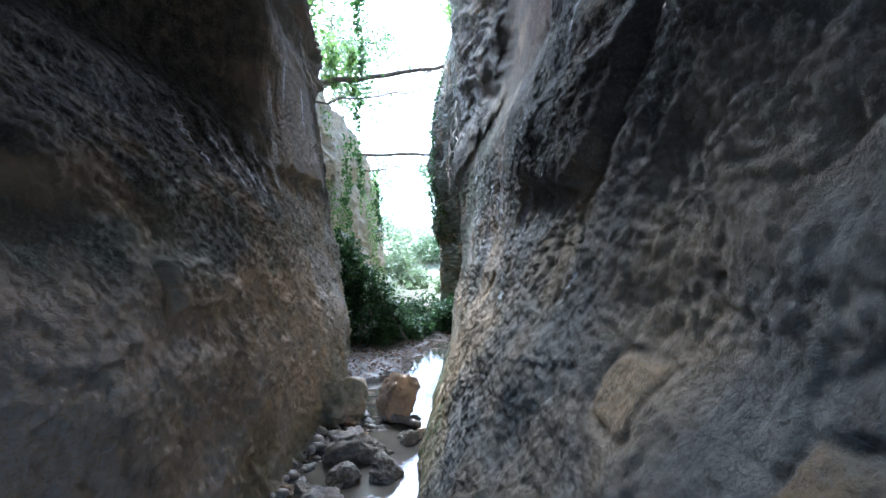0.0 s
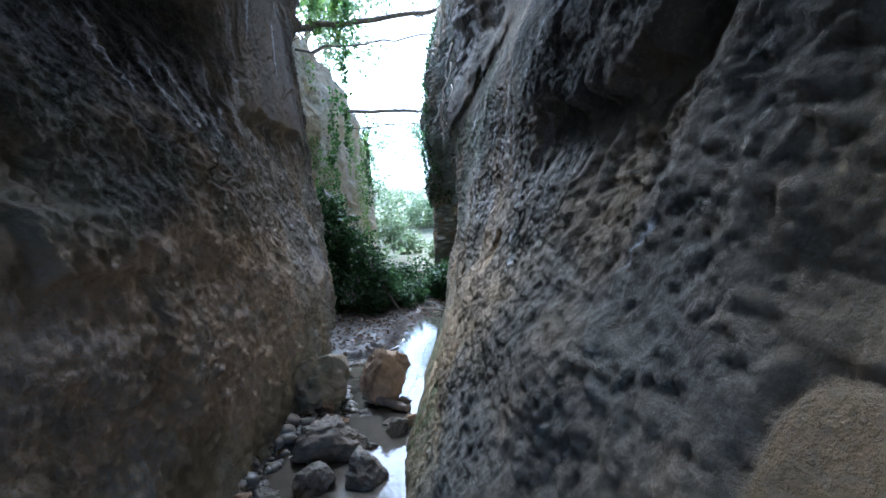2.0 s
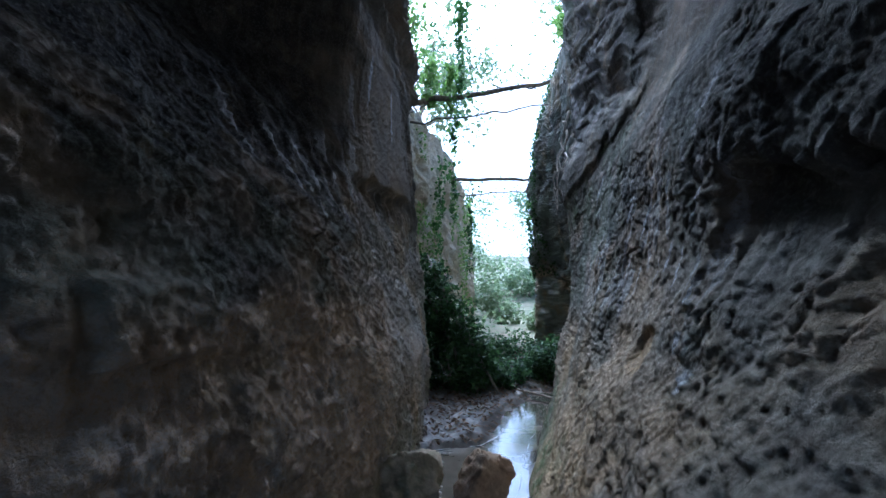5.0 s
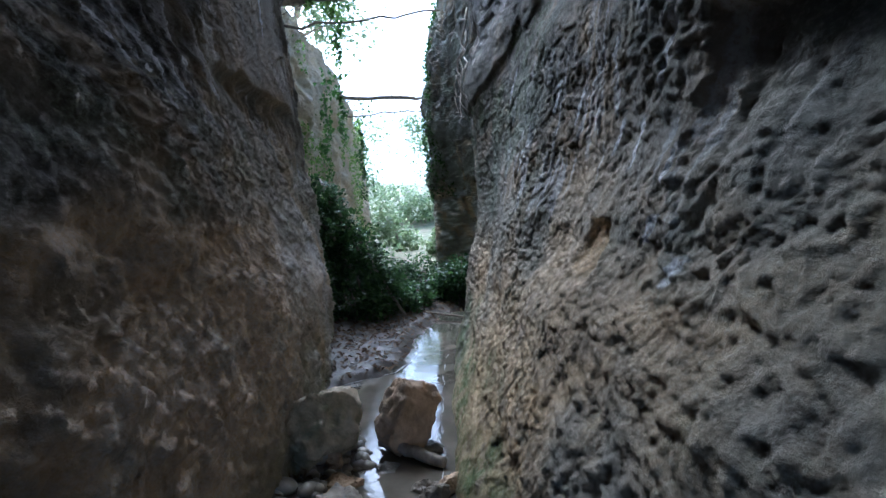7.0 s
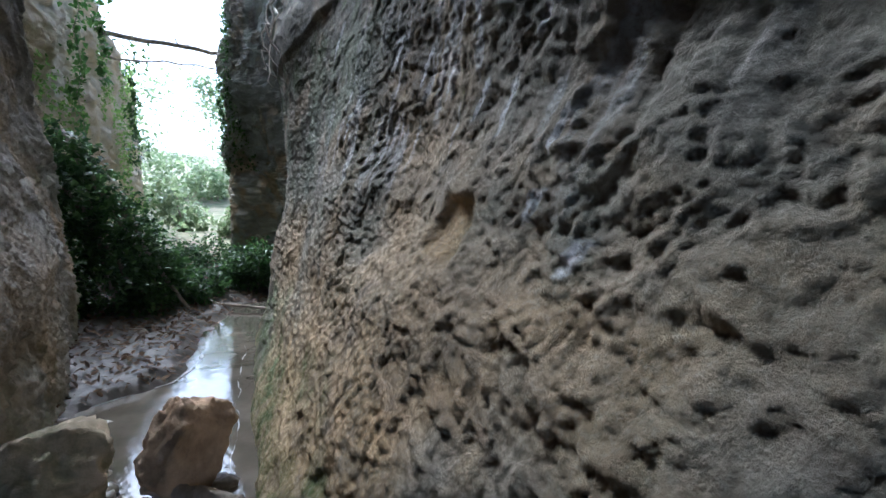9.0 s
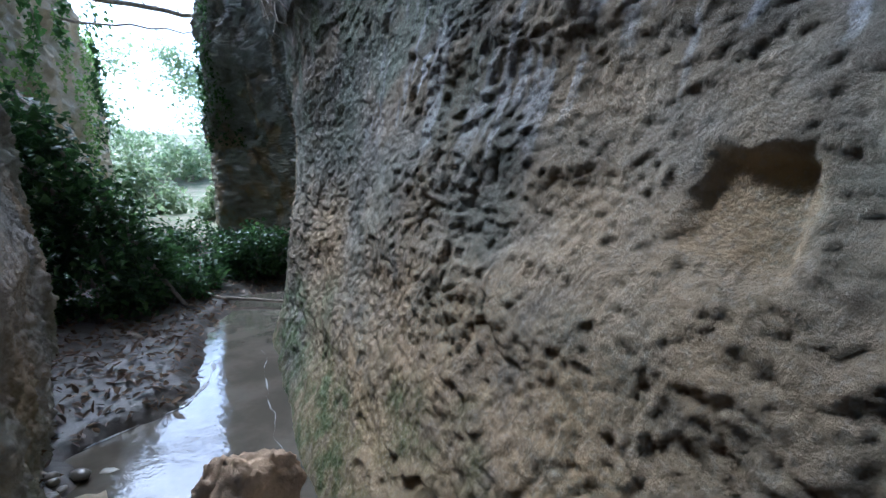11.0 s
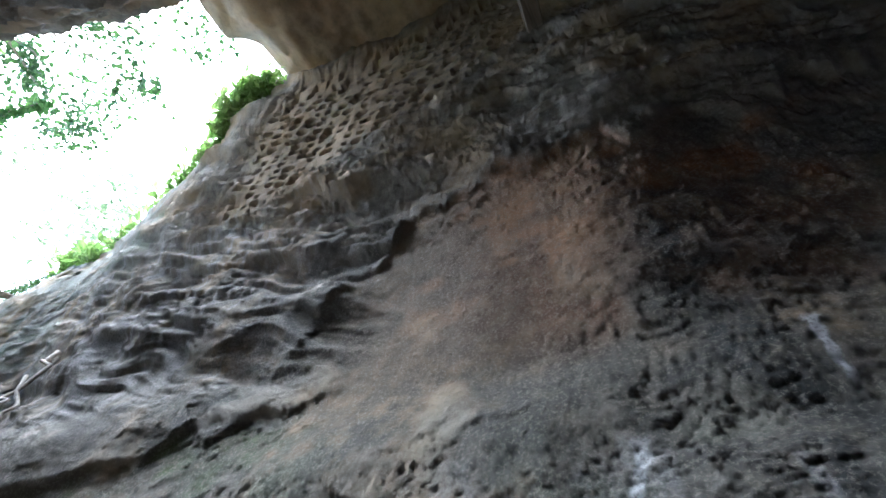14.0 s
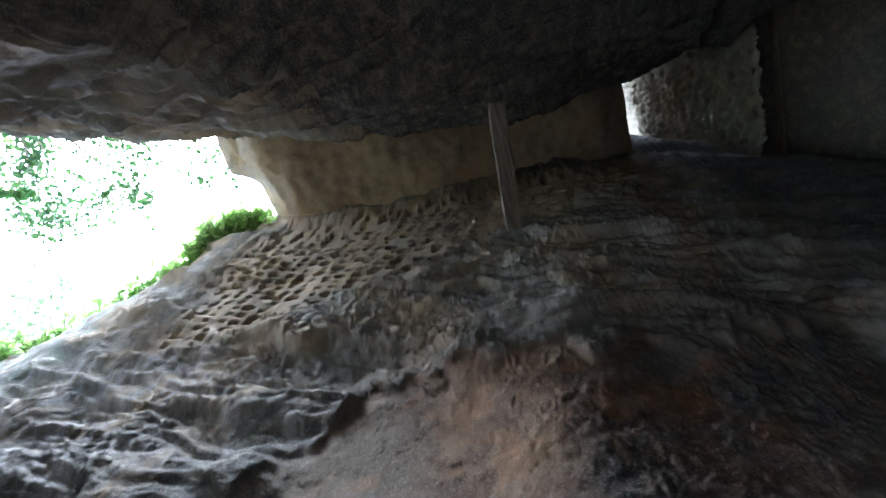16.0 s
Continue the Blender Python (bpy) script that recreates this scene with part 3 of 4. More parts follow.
    thing("wall_left", me, "grey tuff gorge wall with a smooth overhanging boss, shade painted on its upper face", "rock wall", kind="structure")


def streaks(y, z, places):
    """Lime runs on a face: (place, height, length, width) each, thinning downwards."""
    out = 0 * y
    for cy, cz, length, width in places:
        v = (z - cz) / length
        w = width * (0.4 + 0.6 * np.clip(v + 0.5, 0, 1)) * (1 + 0.5 * smooth_noise(np.stack([y * 0, y * 0 + cy, z * 25], 1), 17))
        off = y - cy - 0.06 * np.clip(-v, -1, 1) + 0.012 * smooth_noise(np.stack([y * 0, y * 0 + cy * 3, z * 18], 1), 23)
        out = np.maximum(out, (1 - step(np.abs(off) / w, 0.5, 1.1)) * (1 - step(np.abs(v), 0.3, 0.55)))
    return out


RIGHT_RUNS = [(3.21, 2.04, 0.26, 0.035), (3.38, 1.74, 0.2, 0.03), (3.55, 1.8, 0.15, 0.03), (3.05, 1.62, 0.14, 0.03), (3.8, 1.95, 0.2, 0.03), (4.05, 2.05, 0.2, 0.025),
              (3.1, 1.42, 0.1, 0.04), (4.4, 2.2, 0.2, 0.04), (2.9, 1.3, 0.1, 0.05), (1.75, 1.42, 0.14, 0.02), (4.9, 1.9, 0.2, 0.03), (3.62, 2.15, 0.2, 0.03), (3.3, 2.5, 0.3, 0.04), (2.6, 2.9, 0.4, 0.03), (5.5, 2.6, 0.3, 0.03)]
LEFT_RUNS = [(5.1, 2.82, 0.5, 0.10), (4.85, 2.6, 0.4, 0.07), (4.62, 2.75, 0.5, 0.06), (4.4, 2.35, 0.36, 0.06), (4.2, 2.6, 0.5, 0.05), (4.05, 2.25, 0.3, 0.045), (3.8, 2.5, 0.5, 0.05), (3.4, 2.6, 0.5, 0.04), (5.6, 3.9, 0.6, 0.06), (5.2, 3.5, 0.6, 0.05), (6.6, 3.9, 0.7, 0.06)]


def rock_slab(name, y0, y1, under, label, material, seed, round_front=0.0, round_back=0.0, top=13.2, dip=0.0, dark=0.0):
    """Roof rock between the walls; its underside is a relief grid, rounded up at either end."""
    xs, ys = spaced([(-3.2, 2.2, 0.06)]), spaced([(y0, y1, 0.06)])
    x, y = [a.ravel() for a in np.meshgrid(xs, ys, indexing="ij")]
    z = under - dip * np.clip(y1 - 0.25 - y, 0, 9)
    if round_front:
        z = z + round_front * (1 - np.sqrt(np.clip(1 - np.clip((y - (y1 - round_front)) / round_front, 0, 1) ** 2, 0, 1)))
    if round_back:
        z = z + round_back * (1 - np.sqrt(np.clip(1 - np.clip(((y0 + round_back) - y) / round_back, 0, 1) ** 2, 0, 1)))
    if round_front:
        y = y + 0.25 * np.exp(np.clip((-x - 0.85) / 0.22, -9, 0.9)) * step(y, y1 - 2.5, y1)
    p = np.stack([x, y, z], 1)
    z = z - 0.16 * layers(p * 0.9, 4, seed) - 0.03 * layers(p * 7, 3, seed + 9, 0.65)
    front = np.stack([x, y, z], 1)
    nu, nv = len(xs), len(ys)
    verts, sides = rim_closed(front, nu, nv, 0.0)
    back = verts[len(front):]
    ring = [i * nv for i in range(nu)] + [(nu - 1) * nv + j for j in range(1, nv)] + [i * nv + nv - 1 for i in range(nu - 2, -1, -1)] + [j for j in range(nv - 2, 0, -1)]
    back[:, 0], back[:, 2] = front[ring][:, 0], top
    faces = [tuple(f) for f in grid_faces(nu, nv, 0, True)] + [tuple(f[::-1]) for f in sides] + [tuple(range(len(front), len(verts)))]
    me = mesh_of(name, verts, faces, material)
    zero = np.zeros(len(front))
    fine = layers(p * 2, 3, seed + 4)
    # dark blackens the underside evenly, shade put into its colour
    stain_layers(me, len(front), ochre=step(fine, -0.2, 0.5) * 0.6, crust_shade=zero + dark, moss=zero, lichen=step(fine, 0.2, 0.7) * 0.4, lime=zero)
    thing(name, me, label, "rock roof", kind="structure")


def shaft_wall():
    xs, zs = spaced([(-2.2, 2.0, 0.035)]), spaced([(8.9, 12.6, 0.035), (12.6, 24.0, 0.15)])
    x, z = [a.ravel() for a in np.meshgrid(xs, zs, indexing="ij")]
    p = np.stack([x, 0 * x, z], 1)
    y = -0.75 + 0.12 * np.clip(z - 9, 0, 6) + 1.6 * relief(p, x, z, 401, 1.8) - 0.05 * pits(x, z, 0.2, 409, 0.8)
    n = len(x)
    front = np.stack([x, y, z], 1)
    back = front * [1, 0, 1] + [0, -1.05, 0]
    f = grid_faces(len(xs), len(zs))
    me = mesh_of("wall_shaft", np.vstack([front, back]), np.vstack([f, f[:, ::-1] + n]), TUFF)
    stain_layers(me, n, ochre=0 * x, moss=0 * x, lichen=0 * x + 0.4, lime=0 * x)
    thing("wall_shaft", me, "rough pale rock wall of the light shaft", "rock wall", kind="structure")


def far_left_wall():
    ys, zs = spaced([(9.6, 26, 0.05)]), spaced([(-0.5, 9.0, 0.05)])
    y, k = [a.ravel() for a in np.meshgrid(ys, zs, indexing="ij")]
    top = np.interp(y, [9, 12, 14, 18, 22, 26], [7.4, 6.8, 7.0, 6.4, 5.6, 4.5]) + 0.2 * smooth_noise(np.stack([y * 1.3, y * 0, y * 0], 1), 503)
    z = -0.5 + (k + 0.5) * (top + 0.5) / 9.5
    x = np.interp(y, [9.6, 11, 14, 17, 20, 26], [-3.5, -3.3, -3.0, -2.75, -2.6, -3.6]) - 0.06 * z
    p = np.stack([x, y, z], 1)
    x = x + relief(p, y, z, 501, 3.0) + 0.16 * layers(p * 0.9, 4, 507, 0.6)
    front = np.stack([x, y, z], 1)
    verts, sides = rim_closed(front, len(ys), len(zs), -9.0)
    me = mesh_of("wall_far", verts, np.vstack([grid_faces(len(ys), len(zs)), sides[:, ::-1]]), TUFF_DAYLIT)
    patch, fine = layers(p * 0.7, 3, 561), layers(p * 2.5, 3, 562)
    stain_layers(me, len(front), ochre=step(patch, -0.2, 0.6) * 0.5, moss=step(fine + patch, 0.5, 1.0) * 0.6, lichen=step(fine, 0.2, 0.8) * 0.3, lime=0 * y)
    thing("wall_far", me, "pale daylit tuff wall with ivy and moss", "rock wall", kind="structure")


# ---- the ground: mud bank, stream bed, open ground beyond ----
def bank_edge(y):
    return np.interp(y, [-9, 2.6, 3.1, 3.6, 4.1, 4.6, 5.2, 5.8, 5.98, 6.15, 6.5, 7.2, 8.0, 8.7, 9.5, 11, 14], [-0.9, -0.95, -1.15, -1.1, -0.9, -0.9, -1.05, -1.33, -1.05, -0.75, -0.62, -0.58, -0.46, -0.22, -0.1, 0.1, 0.3])


def ground_height(x, y):
    p = np.stack([x, y, 0 * x], 1)
    edge = bank_edge(y) + 0.06 * smooth_noise(p * 5, 601)
    rise = np.clip((edge - x) * 0.5, -0.13, 0.06) + np.clip(edge - x - 0.1, 0, 1.0) * 0.16
    near = rise + 0.012 * layers(p * 9, 3, 603) + 0.02 * smooth_noise(p * 2.3, 605)
    beyond = 0.06 + 0.25 * step(y, 9, 16) + 0.02 * np.clip(y - 14, 0, 14) + 0.10 * layers(p * 0.6, 3, 607) * step(y, 11, 16) + 0.2 * np.clip(y - 24, 0, 30) + 0.3 * np.clip(np.abs(x) - 5, 0, 14) * step(y, 14, 26)
    w = step(y, 9.0, 11.5)
    return near * (1 - w) + beyond * w + 0.03


def ground():
    xs = spaced([(-900, -60, 120), (-60, -8, 2.0), (-8, -2.4, 0.4), (-2.4, 1.6, 0.03), (1.6, 8, 0.4), (8, 60, 2.0), (60, 900, 120)])
    ys = spaced([(-900, -10, 100), (-10, 1.5, 0.5), (1.5, 11, 0.03), (11, 26, 0.2), (26, 70, 1.5), (70, 900, 100)])
    x, y = [a.ravel() for a in np.meshgrid(xs, ys, indexing="ij")]
    me = mesh_of("ground", np.stack([x, y, ground_height(x, y)], 1), grid_faces(len(xs), len(ys)), MUD)
    me.materials.append(SLOPE)
    f = grid_faces(len(xs), len(ys))
    me.polygons.foreach_set("material_index", (y[f[:, 0]] + 0.8 * smooth_noise(np.stack([x[f[:, 0]], y[f[:, 0]], 0 * x[f[:, 0]]], 1), 9) > 12.5).astype(np.int32))
    thing("ground", me, "wet brown mud strewn with dead leaves", "ground", kind="structure")


def stream():
    xs, ys = spaced([(-2.2, 1.4, 0.1)]), spaced([(-8.0, 9.2, 0.1)])
    x, y = [a.ravel() for a in np.meshgrid(xs, ys, indexing="ij")]
    me = mesh_of("water", np.stack([x, y, 0 * x + 0.03], 1), grid_faces(len(xs), len(ys)), WATER)
    thing("water", me, "shallow muddy stream mirroring the white sky", "water", kind="structure")


right_wall()
left_wall()
rock_slab("ceiling_front", 0.52, 7.6, 9.9, "tan rock arch roofing the gorge", TUFF_WARM, 701, 1.6, 0.8, 14.0)
# the closing 0.85 paints this roof's shade
rock_slab("ceiling_back", -2.6, -0.8, 9.1, "rock roof behind the light shaft, its shade painted dark", TUFF, 721, 0.0, 0.0, 14.0, 4.2, 0.85)
shaft_wall()
far_left_wall()
ground()
stream()


# ---- things ----
def tube_mesh(name, points, radii, material, sides=8, wobble=0.0, seed=0):
    rng = np.random.default_rng(seed)
    verts, faces = [], []
    pts = [Vector(p) for p in points]
    for i, p in enumerate(pts):
        d = (pts[min(i + 1, len(pts) - 1)] - pts[max(i - 1, 0)]).normalized()
        u = d.orthogonal().normalized()
        if i and u.dot(last) < 0:
            u = -u
        if i:
            u = (last - d * last.dot(d)).normalized()
        last = u
        v = d.cross(u)
        for k in range(sides):
            a = 2 * math.pi * k / sides
            r = radii[i] * (1 + wobble * rng.uniform(-1, 1))
            verts.append(p + (u * math.cos(a) + v * math.sin(a)) * r)
    n = len(pts)
    for i in range(n - 1):
        for k in range(sides):
            faces.append((i * sides + k, i * sides + (k + 1) % sides, (i + 1) * sides + (k + 1) % sides, (i + 1) * sides + k))
    faces.append(tuple(range(sides - 1, -1, -1)))
    faces.append(tuple((n - 1) * sides + k for k in range(sides)))
    return mesh_of(name, verts, faces, material)


def bent(a, b, n, sag, seed, rough=0.05):
    """Points of a crooked stick from a to b."""
    rng = np.random.default_rng(seed)
    a, b = np.array(a, float), np.array(b, float)
    t = np.linspace(0, 1, n)[:, None]
    p = a + (b - a) * t + np.array([0, 0, -sag]) * 4 * t * (1 - t)
    p[1:-1] += rng.normal(0, rough, (n - 2, 3)) * np.linalg.norm(b - a) * 0.3
    return p


def leaf_cloud_mesh(name, centres, size, material, seed, droop=0.3, lobes=True):
    """One mesh of folded leaves at the given centres."""
    rng = np.random.default_rng(seed)
    n = len(centres)
    if lobes:
        shape = np.array([[0, 0, 0], [0.42, 0.12, 0.1], [0.30, 0.45, 0.08], [0, 1.0, -0.08], [-0.30, 0.45, 0.08], [-0.42, 0.12, 0.1]])
    else:
        shape = np.array([[0, 0, 0], [0.2, 0.3, 0.05], [0.18, 0.65, 0.05], [0, 1.0, -0.05], [-0.18, 0.65, 0.05], [-0.2, 0.3, 0.05]])
    az, tilt, roll = rng.uniform(0, 2 * np.pi, n), rng.normal(-droop, 0.5, n), rng.normal(0, 0.6, n)
    f = np.stack([np.cos(az) * np.cos(tilt), np.sin(az) * np.cos(tilt), np.sin(tilt)], 1)
    s = np.stack([-np.sin(az), np.cos(az), 0 * az], 1)
    u = np.cross(s, f) * -1
    s2 = s * np.cos(roll)[:, None] + u * np.sin(roll)[:, None]
    u2 = u * np.cos(roll)[:, None] - s * np.sin(roll)[:, None]
    k = size * rng.uniform(0.6, 1.3, n)
    v = centres[:, None, :] + k[:, None, None] * (shape[None, :, 0:1] * s2[:, None, :] + shape[None, :, 1:2] * f[:, None, :] + shape[None, :, 2:3] * u2[:, None, :])
    base = (np.arange(n) * 6)[:, None]
    tri = np.array([[0, 1, 2, 3], [0, 3, 4, 5]])
    faces = (base[:, :, None] + tri[None]).reshape(-1, 4)
    return mesh_of(name, v.reshape(-1, 3), faces, material, False)


def boulder_mesh(name, size, seed, material, facets=5):
    """A broken stone: a fine ball cut flat on a few sides and roughened, standing on its base."""
    rng = np.random.default_rng(seed)
    bm = bmesh.new()
    bmesh.ops.create_icosphere(bm, subdivisions=5, radius=1.0)
    v = np.array([x.co[:] for x in bm.verts])
    faces = np.array([[x.index for x in f.verts] for f in bm.faces])
    bm.free()
    turn = np.array(Euler(tuple(rng.uniform(0, 6, 3))).to_matrix())
    v = (v / (np.abs(v) ** 4).sum(axis=1)[:, None] ** 0.25) @ turn
    for k in range(facets + 5):
        d = rng.normal(0, 1, 3)
        d /= np.linalg.norm(d)
        over = np.clip(v @ d - rng.uniform(0.6, 0.9), 0, None)
        v = v - over[:, None] * d * 0.97
    n = v / np.linalg.norm(v, axis=1)[:, None]
    v = v + n * (0.10 * layers(v * 1.3 + seed, 2, seed) + 0.08 * layers(v * 4 + seed, 3, seed + 1, 0.65) + 0.035 * layers(v * 13, 3, seed + 2, 0.65))[:, None]
    v = v / np.abs(v).max(axis=0)
    v = v * np.array(size) * 0.5
    v[:, 2] -= v[:, 2].min()
    return mesh_of(name, v, faces, material)


def boulder(x, y, sink, size, turn, seed, material, label):
    ob = thing("boulder", boulder_mesh("boulder", size, seed, material), label, "boulder", group="boulders in the stream")
    ob.matrix_world = pose(x, y, sink, 0, 0, turn)
    return ob


boulder(-1.12, 4.48, -0.06, (0.66, 0.7, 0.6), 20, 52, BOULDER_GREEN, "large grey-green boulder leaning by the gorge wall")
boulder(-0.53, 4.62, -0.09, (0.5, 0.46, 0.72), 40, 8, BOULDER_OCHRE, "blocky ochre boulder standing in the stream")
boulder(-0.8, 3.72, -0.06, (0.52, 0.42, 0.36), 10, 14, BOULDER, "rough grey-brown boulder among the stream stones")
boulder(-0.78, 3.28, -0.03, (0.26, 0.24, 0.2), 70, 21, BOULDER, "small rounded brown stone in the stream")
boulder(-0.88, 2.8, -0.06, (0.46, 0.4, 0.3), 5, 27, BOULDER, "broad pale brown stone in the stream")
boulder(-0.5, 3.35, -0.06, (0.3, 0.3, 0.26), 35, 33, BOULDER, "dark wet stone in the stream")
boulder(-0.36, 3.95, -0.05, (0.2, 0.2, 0.2), 80, 39, BOULDER, "small dark stone at the foot of the wall")
boulder(-0.29, 4.08, -0.03, (0.2, 0.18, 0.14), 15, 45, BOULDER_OCHRE, "small rounded ochre stone at the water's edge")


def stream_stones():
    rng = np.random.default_rng(611)
    kinds = [boulder_mesh("stream_stone", (0.2, 0.16, 0.13), 60 + 7 * k, (PEBBLE, BOULDER, BOULDER_OCHRE)[k % 3]) for k in range(6)]
    for k in range(34):
        y = rng.uniform(2.7, 5.2)
        right = RIGHT(np.array([y]), np.array([0.05]))[0]
        x = rng.uniform(bank_edge(np.array([y]))[0] - 0.12, right - 0.06)
        if abs(x + 0.75) < 0.1 and y < 4:
            continue
        ob = thing("stream_stone", kinds[k % 6], "wet brown stone lying in the stream", "stone", group="stones in the stream")
        g = rng.uniform(0.45, 1.15)
        ob.matrix_world = pose(x, y, max(-0.06, ground_height(np.array([x]), np.array([y]))[0] - 0.03), 0, 0, rng.uniform(0, 360)) @ Matrix.Diagonal((g, g, g, 1))


stream_stones()


def beam():
    bm = bmesh.new()
    bmesh.ops.create_cube(bm, size=1.0)
    bmesh.ops.scale(bm, vec=(1.75, 0.2, 0.16), verts=bm.verts)
    bmesh.ops.subdivide_edges(bm, edges=bm.edges[:], cuts=6, use_grid_fill=True)
    for v in bm.verts:
        v.co.y += 0.02 * noise.noise(v.co * 5)
        v.co.z += 0.015 * noise.noise(v.co * 6 + Vector((3, 1, 2)))
    bmesh.ops.bevel(bm, geom=[e for e in bm.edges if e.calc_face_angle(0) > 0.8], offset=0.012, segments=1, affect="EDGES")
    me = bpy.data.meshes.new("timber_beam")
    bm.to_mesh(me)
    bm.free()
    me.materials.append(BEAM)
    ob = thing("timber_beam", me, "weathered grey timber beam wedged between the rock walls", "beam")
    ob.matrix_world = pose(-0.05, 2.93, 7.5, 0, 0, 6)


beam()


# ivy heap, bushes and hanging strands
def hill(x, y):
    return float(ground_height(np.array([x]), np.array([y]))[0])


def ivy_heap(name, base, blobs, count, size, material, seed, label, stems):
    """A heap of foliage: crooked stems and many small leaves on the skin of overlapping lumps."""
    rng = np.random.default_rng(seed)
    ob = empty(name, base, label, "ivy")
    per = count // len(blobs)
    cs = []
    for cx, cy, cz, r in blobs:
        d = rng.normal(0, 1, (per, 3))
        d /= np.linalg.norm(d, axis=1)[:, None]
        rr = r * (rng.uniform(0.45, 1.05, per)) * (1 + 0.25 * smooth_noise(d * 2.2 + cx * 3, seed))
        q = np.array([cx, cy, cz]) + d * rr[:, None]
        cs.append(q[q[:, 2] > 0.04])
    c = np.vstack(cs) - np.array(base)
    part("foliage", leaf_cloud_mesh("foliage", c, size, material, seed), ob)
    for k, (a, b, r) in enumerate(stems):
        pts = bent(a, b, 7, 0.0, seed + k, 0.06) - np.array(base)
        part("stem", tube_mesh("stem", pts, np.linspace(r, r * 0.4, 7), BARK, 7, 0.1, seed + k), ob)
    return ob


ivy_heap("ivy_heap", (-1.6, 8.4, 0.1),
         [(-1.95, 8.6, 1.9, 0.42), (-1.75, 8.5, 1.5, 0.5), (-1.5, 8.5, 1.15, 0.5), (-1.85, 8.4, 0.9, 0.5), (-1.25, 8.6, 0.85, 0.45), (-1.05, 8.7, 0.5, 0.4), (-1.5, 8.2, 0.5, 0.5), (-0.8, 8.9, 0.25, 0.3), (-1.85, 8.0, 0.3, 0.35), (-1.2, 8.3, 0.2, 0.35), (-0.6, 9.6, 0.2, 0.35), (-1.2, 10.4, 0.35, 0.5), (-1.9, 10.8, 0.9, 0.75), (-2.3, 10.0, 1.5, 0.7), (-0.9, 11.6, 0.4, 0.4)],
         13000, 0.075, IVY, 31, "dark green ivy heaped over fallen branches",
         [((-2.0, 8.8, 2.3), (-0.7, 8.5, 0.1), 0.05), ((-1.9, 8.5, 1.6), (-1.0, 8.2, 0.1), 0.04), ((-1.8, 8.9, 1.9), (-1.4, 8.1, 0.1), 0.035), ((-1.6, 8.7, 1.5), (-0.9, 8.9, 0.1), 0.03)])
ivy_heap("ivy_bush", (0.2, 10.4, 0.1),
         [(-0.15, 10.2, 0.3, 0.3), (0.2, 10.3, 0.42, 0.4), (0.55, 10.5, 0.4, 0.4), (0.3, 10.9, 0.5, 0.4), (-0.1, 11.6, 0.3, 0.4), (-0.5, 13.0, 0.4, 0.5)],
         4200, 0.08, IVY, 37, "low green ivy bush at the rock's foot",
         [((0.2, 10.4, 0.05), (0.3, 10.5, 0.8), 0.02)])


ivy_heap("shrub", (-1.5, 21.0, 0.4), [(-1.7, 21.0, 1.2, 0.8), (-1.2, 21.5, 0.8, 0.7), (-2.2, 21.4, 1.8, 0.8)], 1500, 0.16, HAZY_LEAF, 41, "haze-paled green shrub in the open gorge", [((-1.5, 21, 0.4), (-1.8, 21.2, 2.0), 0.04)])
ivy_heap("shrub", (0.4, 19.0, 0.4), [(0.3, 19.0, 1.0, 0.6), (0.0, 19.5, 0.7, 0.5), (0.6, 19.4, 1.7, 0.7)], 1500, 0.15, HAZY_LEAF, 43, "haze-paled green shrub below the mossy wall", [((0.4, 19, 0.4), (0.4, 19.2, 1.8), 0.04)])
ivy_heap("shrub", (-0.5, 30.0, hill(-0.5, 30)), [(-0.9, 30.0, hill(-0.9, 30) + 0.8, 1.1), (0.2, 31.0, hill(0.2, 31) + 0.9, 1.2), (-2.4, 31.5, hill(-2.4, 31.5) + 1, 1.4), (1.6, 32.0, hill(1.6, 32) + 1, 1.4)], 2400, 0.22, HAZY_LEAF, 47, "hazy green shrub on the far slope", [((-0.5, 30, hill(-0.5, 30) - 0.1), (0.0, 30.5, hill(0, 30.5) + 1.6), 0.05)])


def strand(name, top, length, count, size, material, seed, label):
    """A hanging strand of ivy: a thin stem with leaves about it."""
    rng = np.random.default_rng(seed)
    ob = empty(name, top, label, "ivy", group="hanging ivy strands")
    pts = np.array([[0.06 * math.sin(2.1 * k + seed), 0.05 * math.cos(1.7 * k), -length * k / 9] for k in range(10)])
    part("stem", tube_mesh("stem", pts, np.linspace(0.012, 0.004, 10), BARK, 5), ob)
    t = rng.uniform(0, 1, count)
    c = np.stack([np.interp(t, np.linspace(0, 1, 10), pts[:, i]) for i in range(3)], 1)
    spread = 0.05 + 0.17 * np.clip(smooth_noise(np.stack([t * 6, t * 0 + seed, t * 0], 1), seed), 0, 1)
    c += rng.normal(0, 1, (count, 3)) * spread[:, None] * [1, 1, 0.5]
    part("foliage", leaf_cloud_mesh("foliage", c, size, material, seed, 0.7), ob)


strand("ivy_strand", (-1.95, 12.0, 10.6), 4.2, 520, 0.12, VINE, 51, "ivy strand hanging from the trees into the gorge")
strand("ivy_strand", (-2.75, 12.05, 7.7), 1.2, 330, 0.12, BRIGHT, 53, "bright ivy tuft hanging on the fallen branch")
strand("ivy_strand", (-2.25, 12.15, 7.6), 1.3, 330, 0.12, BRIGHT, 55, "bright ivy tuft hanging on the fallen branch")
strand("ivy_strand", (-2.2, 12.6, 6.6), 3.0, 220, 0.11, VINE, 57, "ivy strand hanging before the pale rock wall")
strand("ivy_strand", (-2.75, 13.5, 5.6), 3.6, 260, 0.11, VINE, 63, "ivy strand trailing down the pale rock wall")
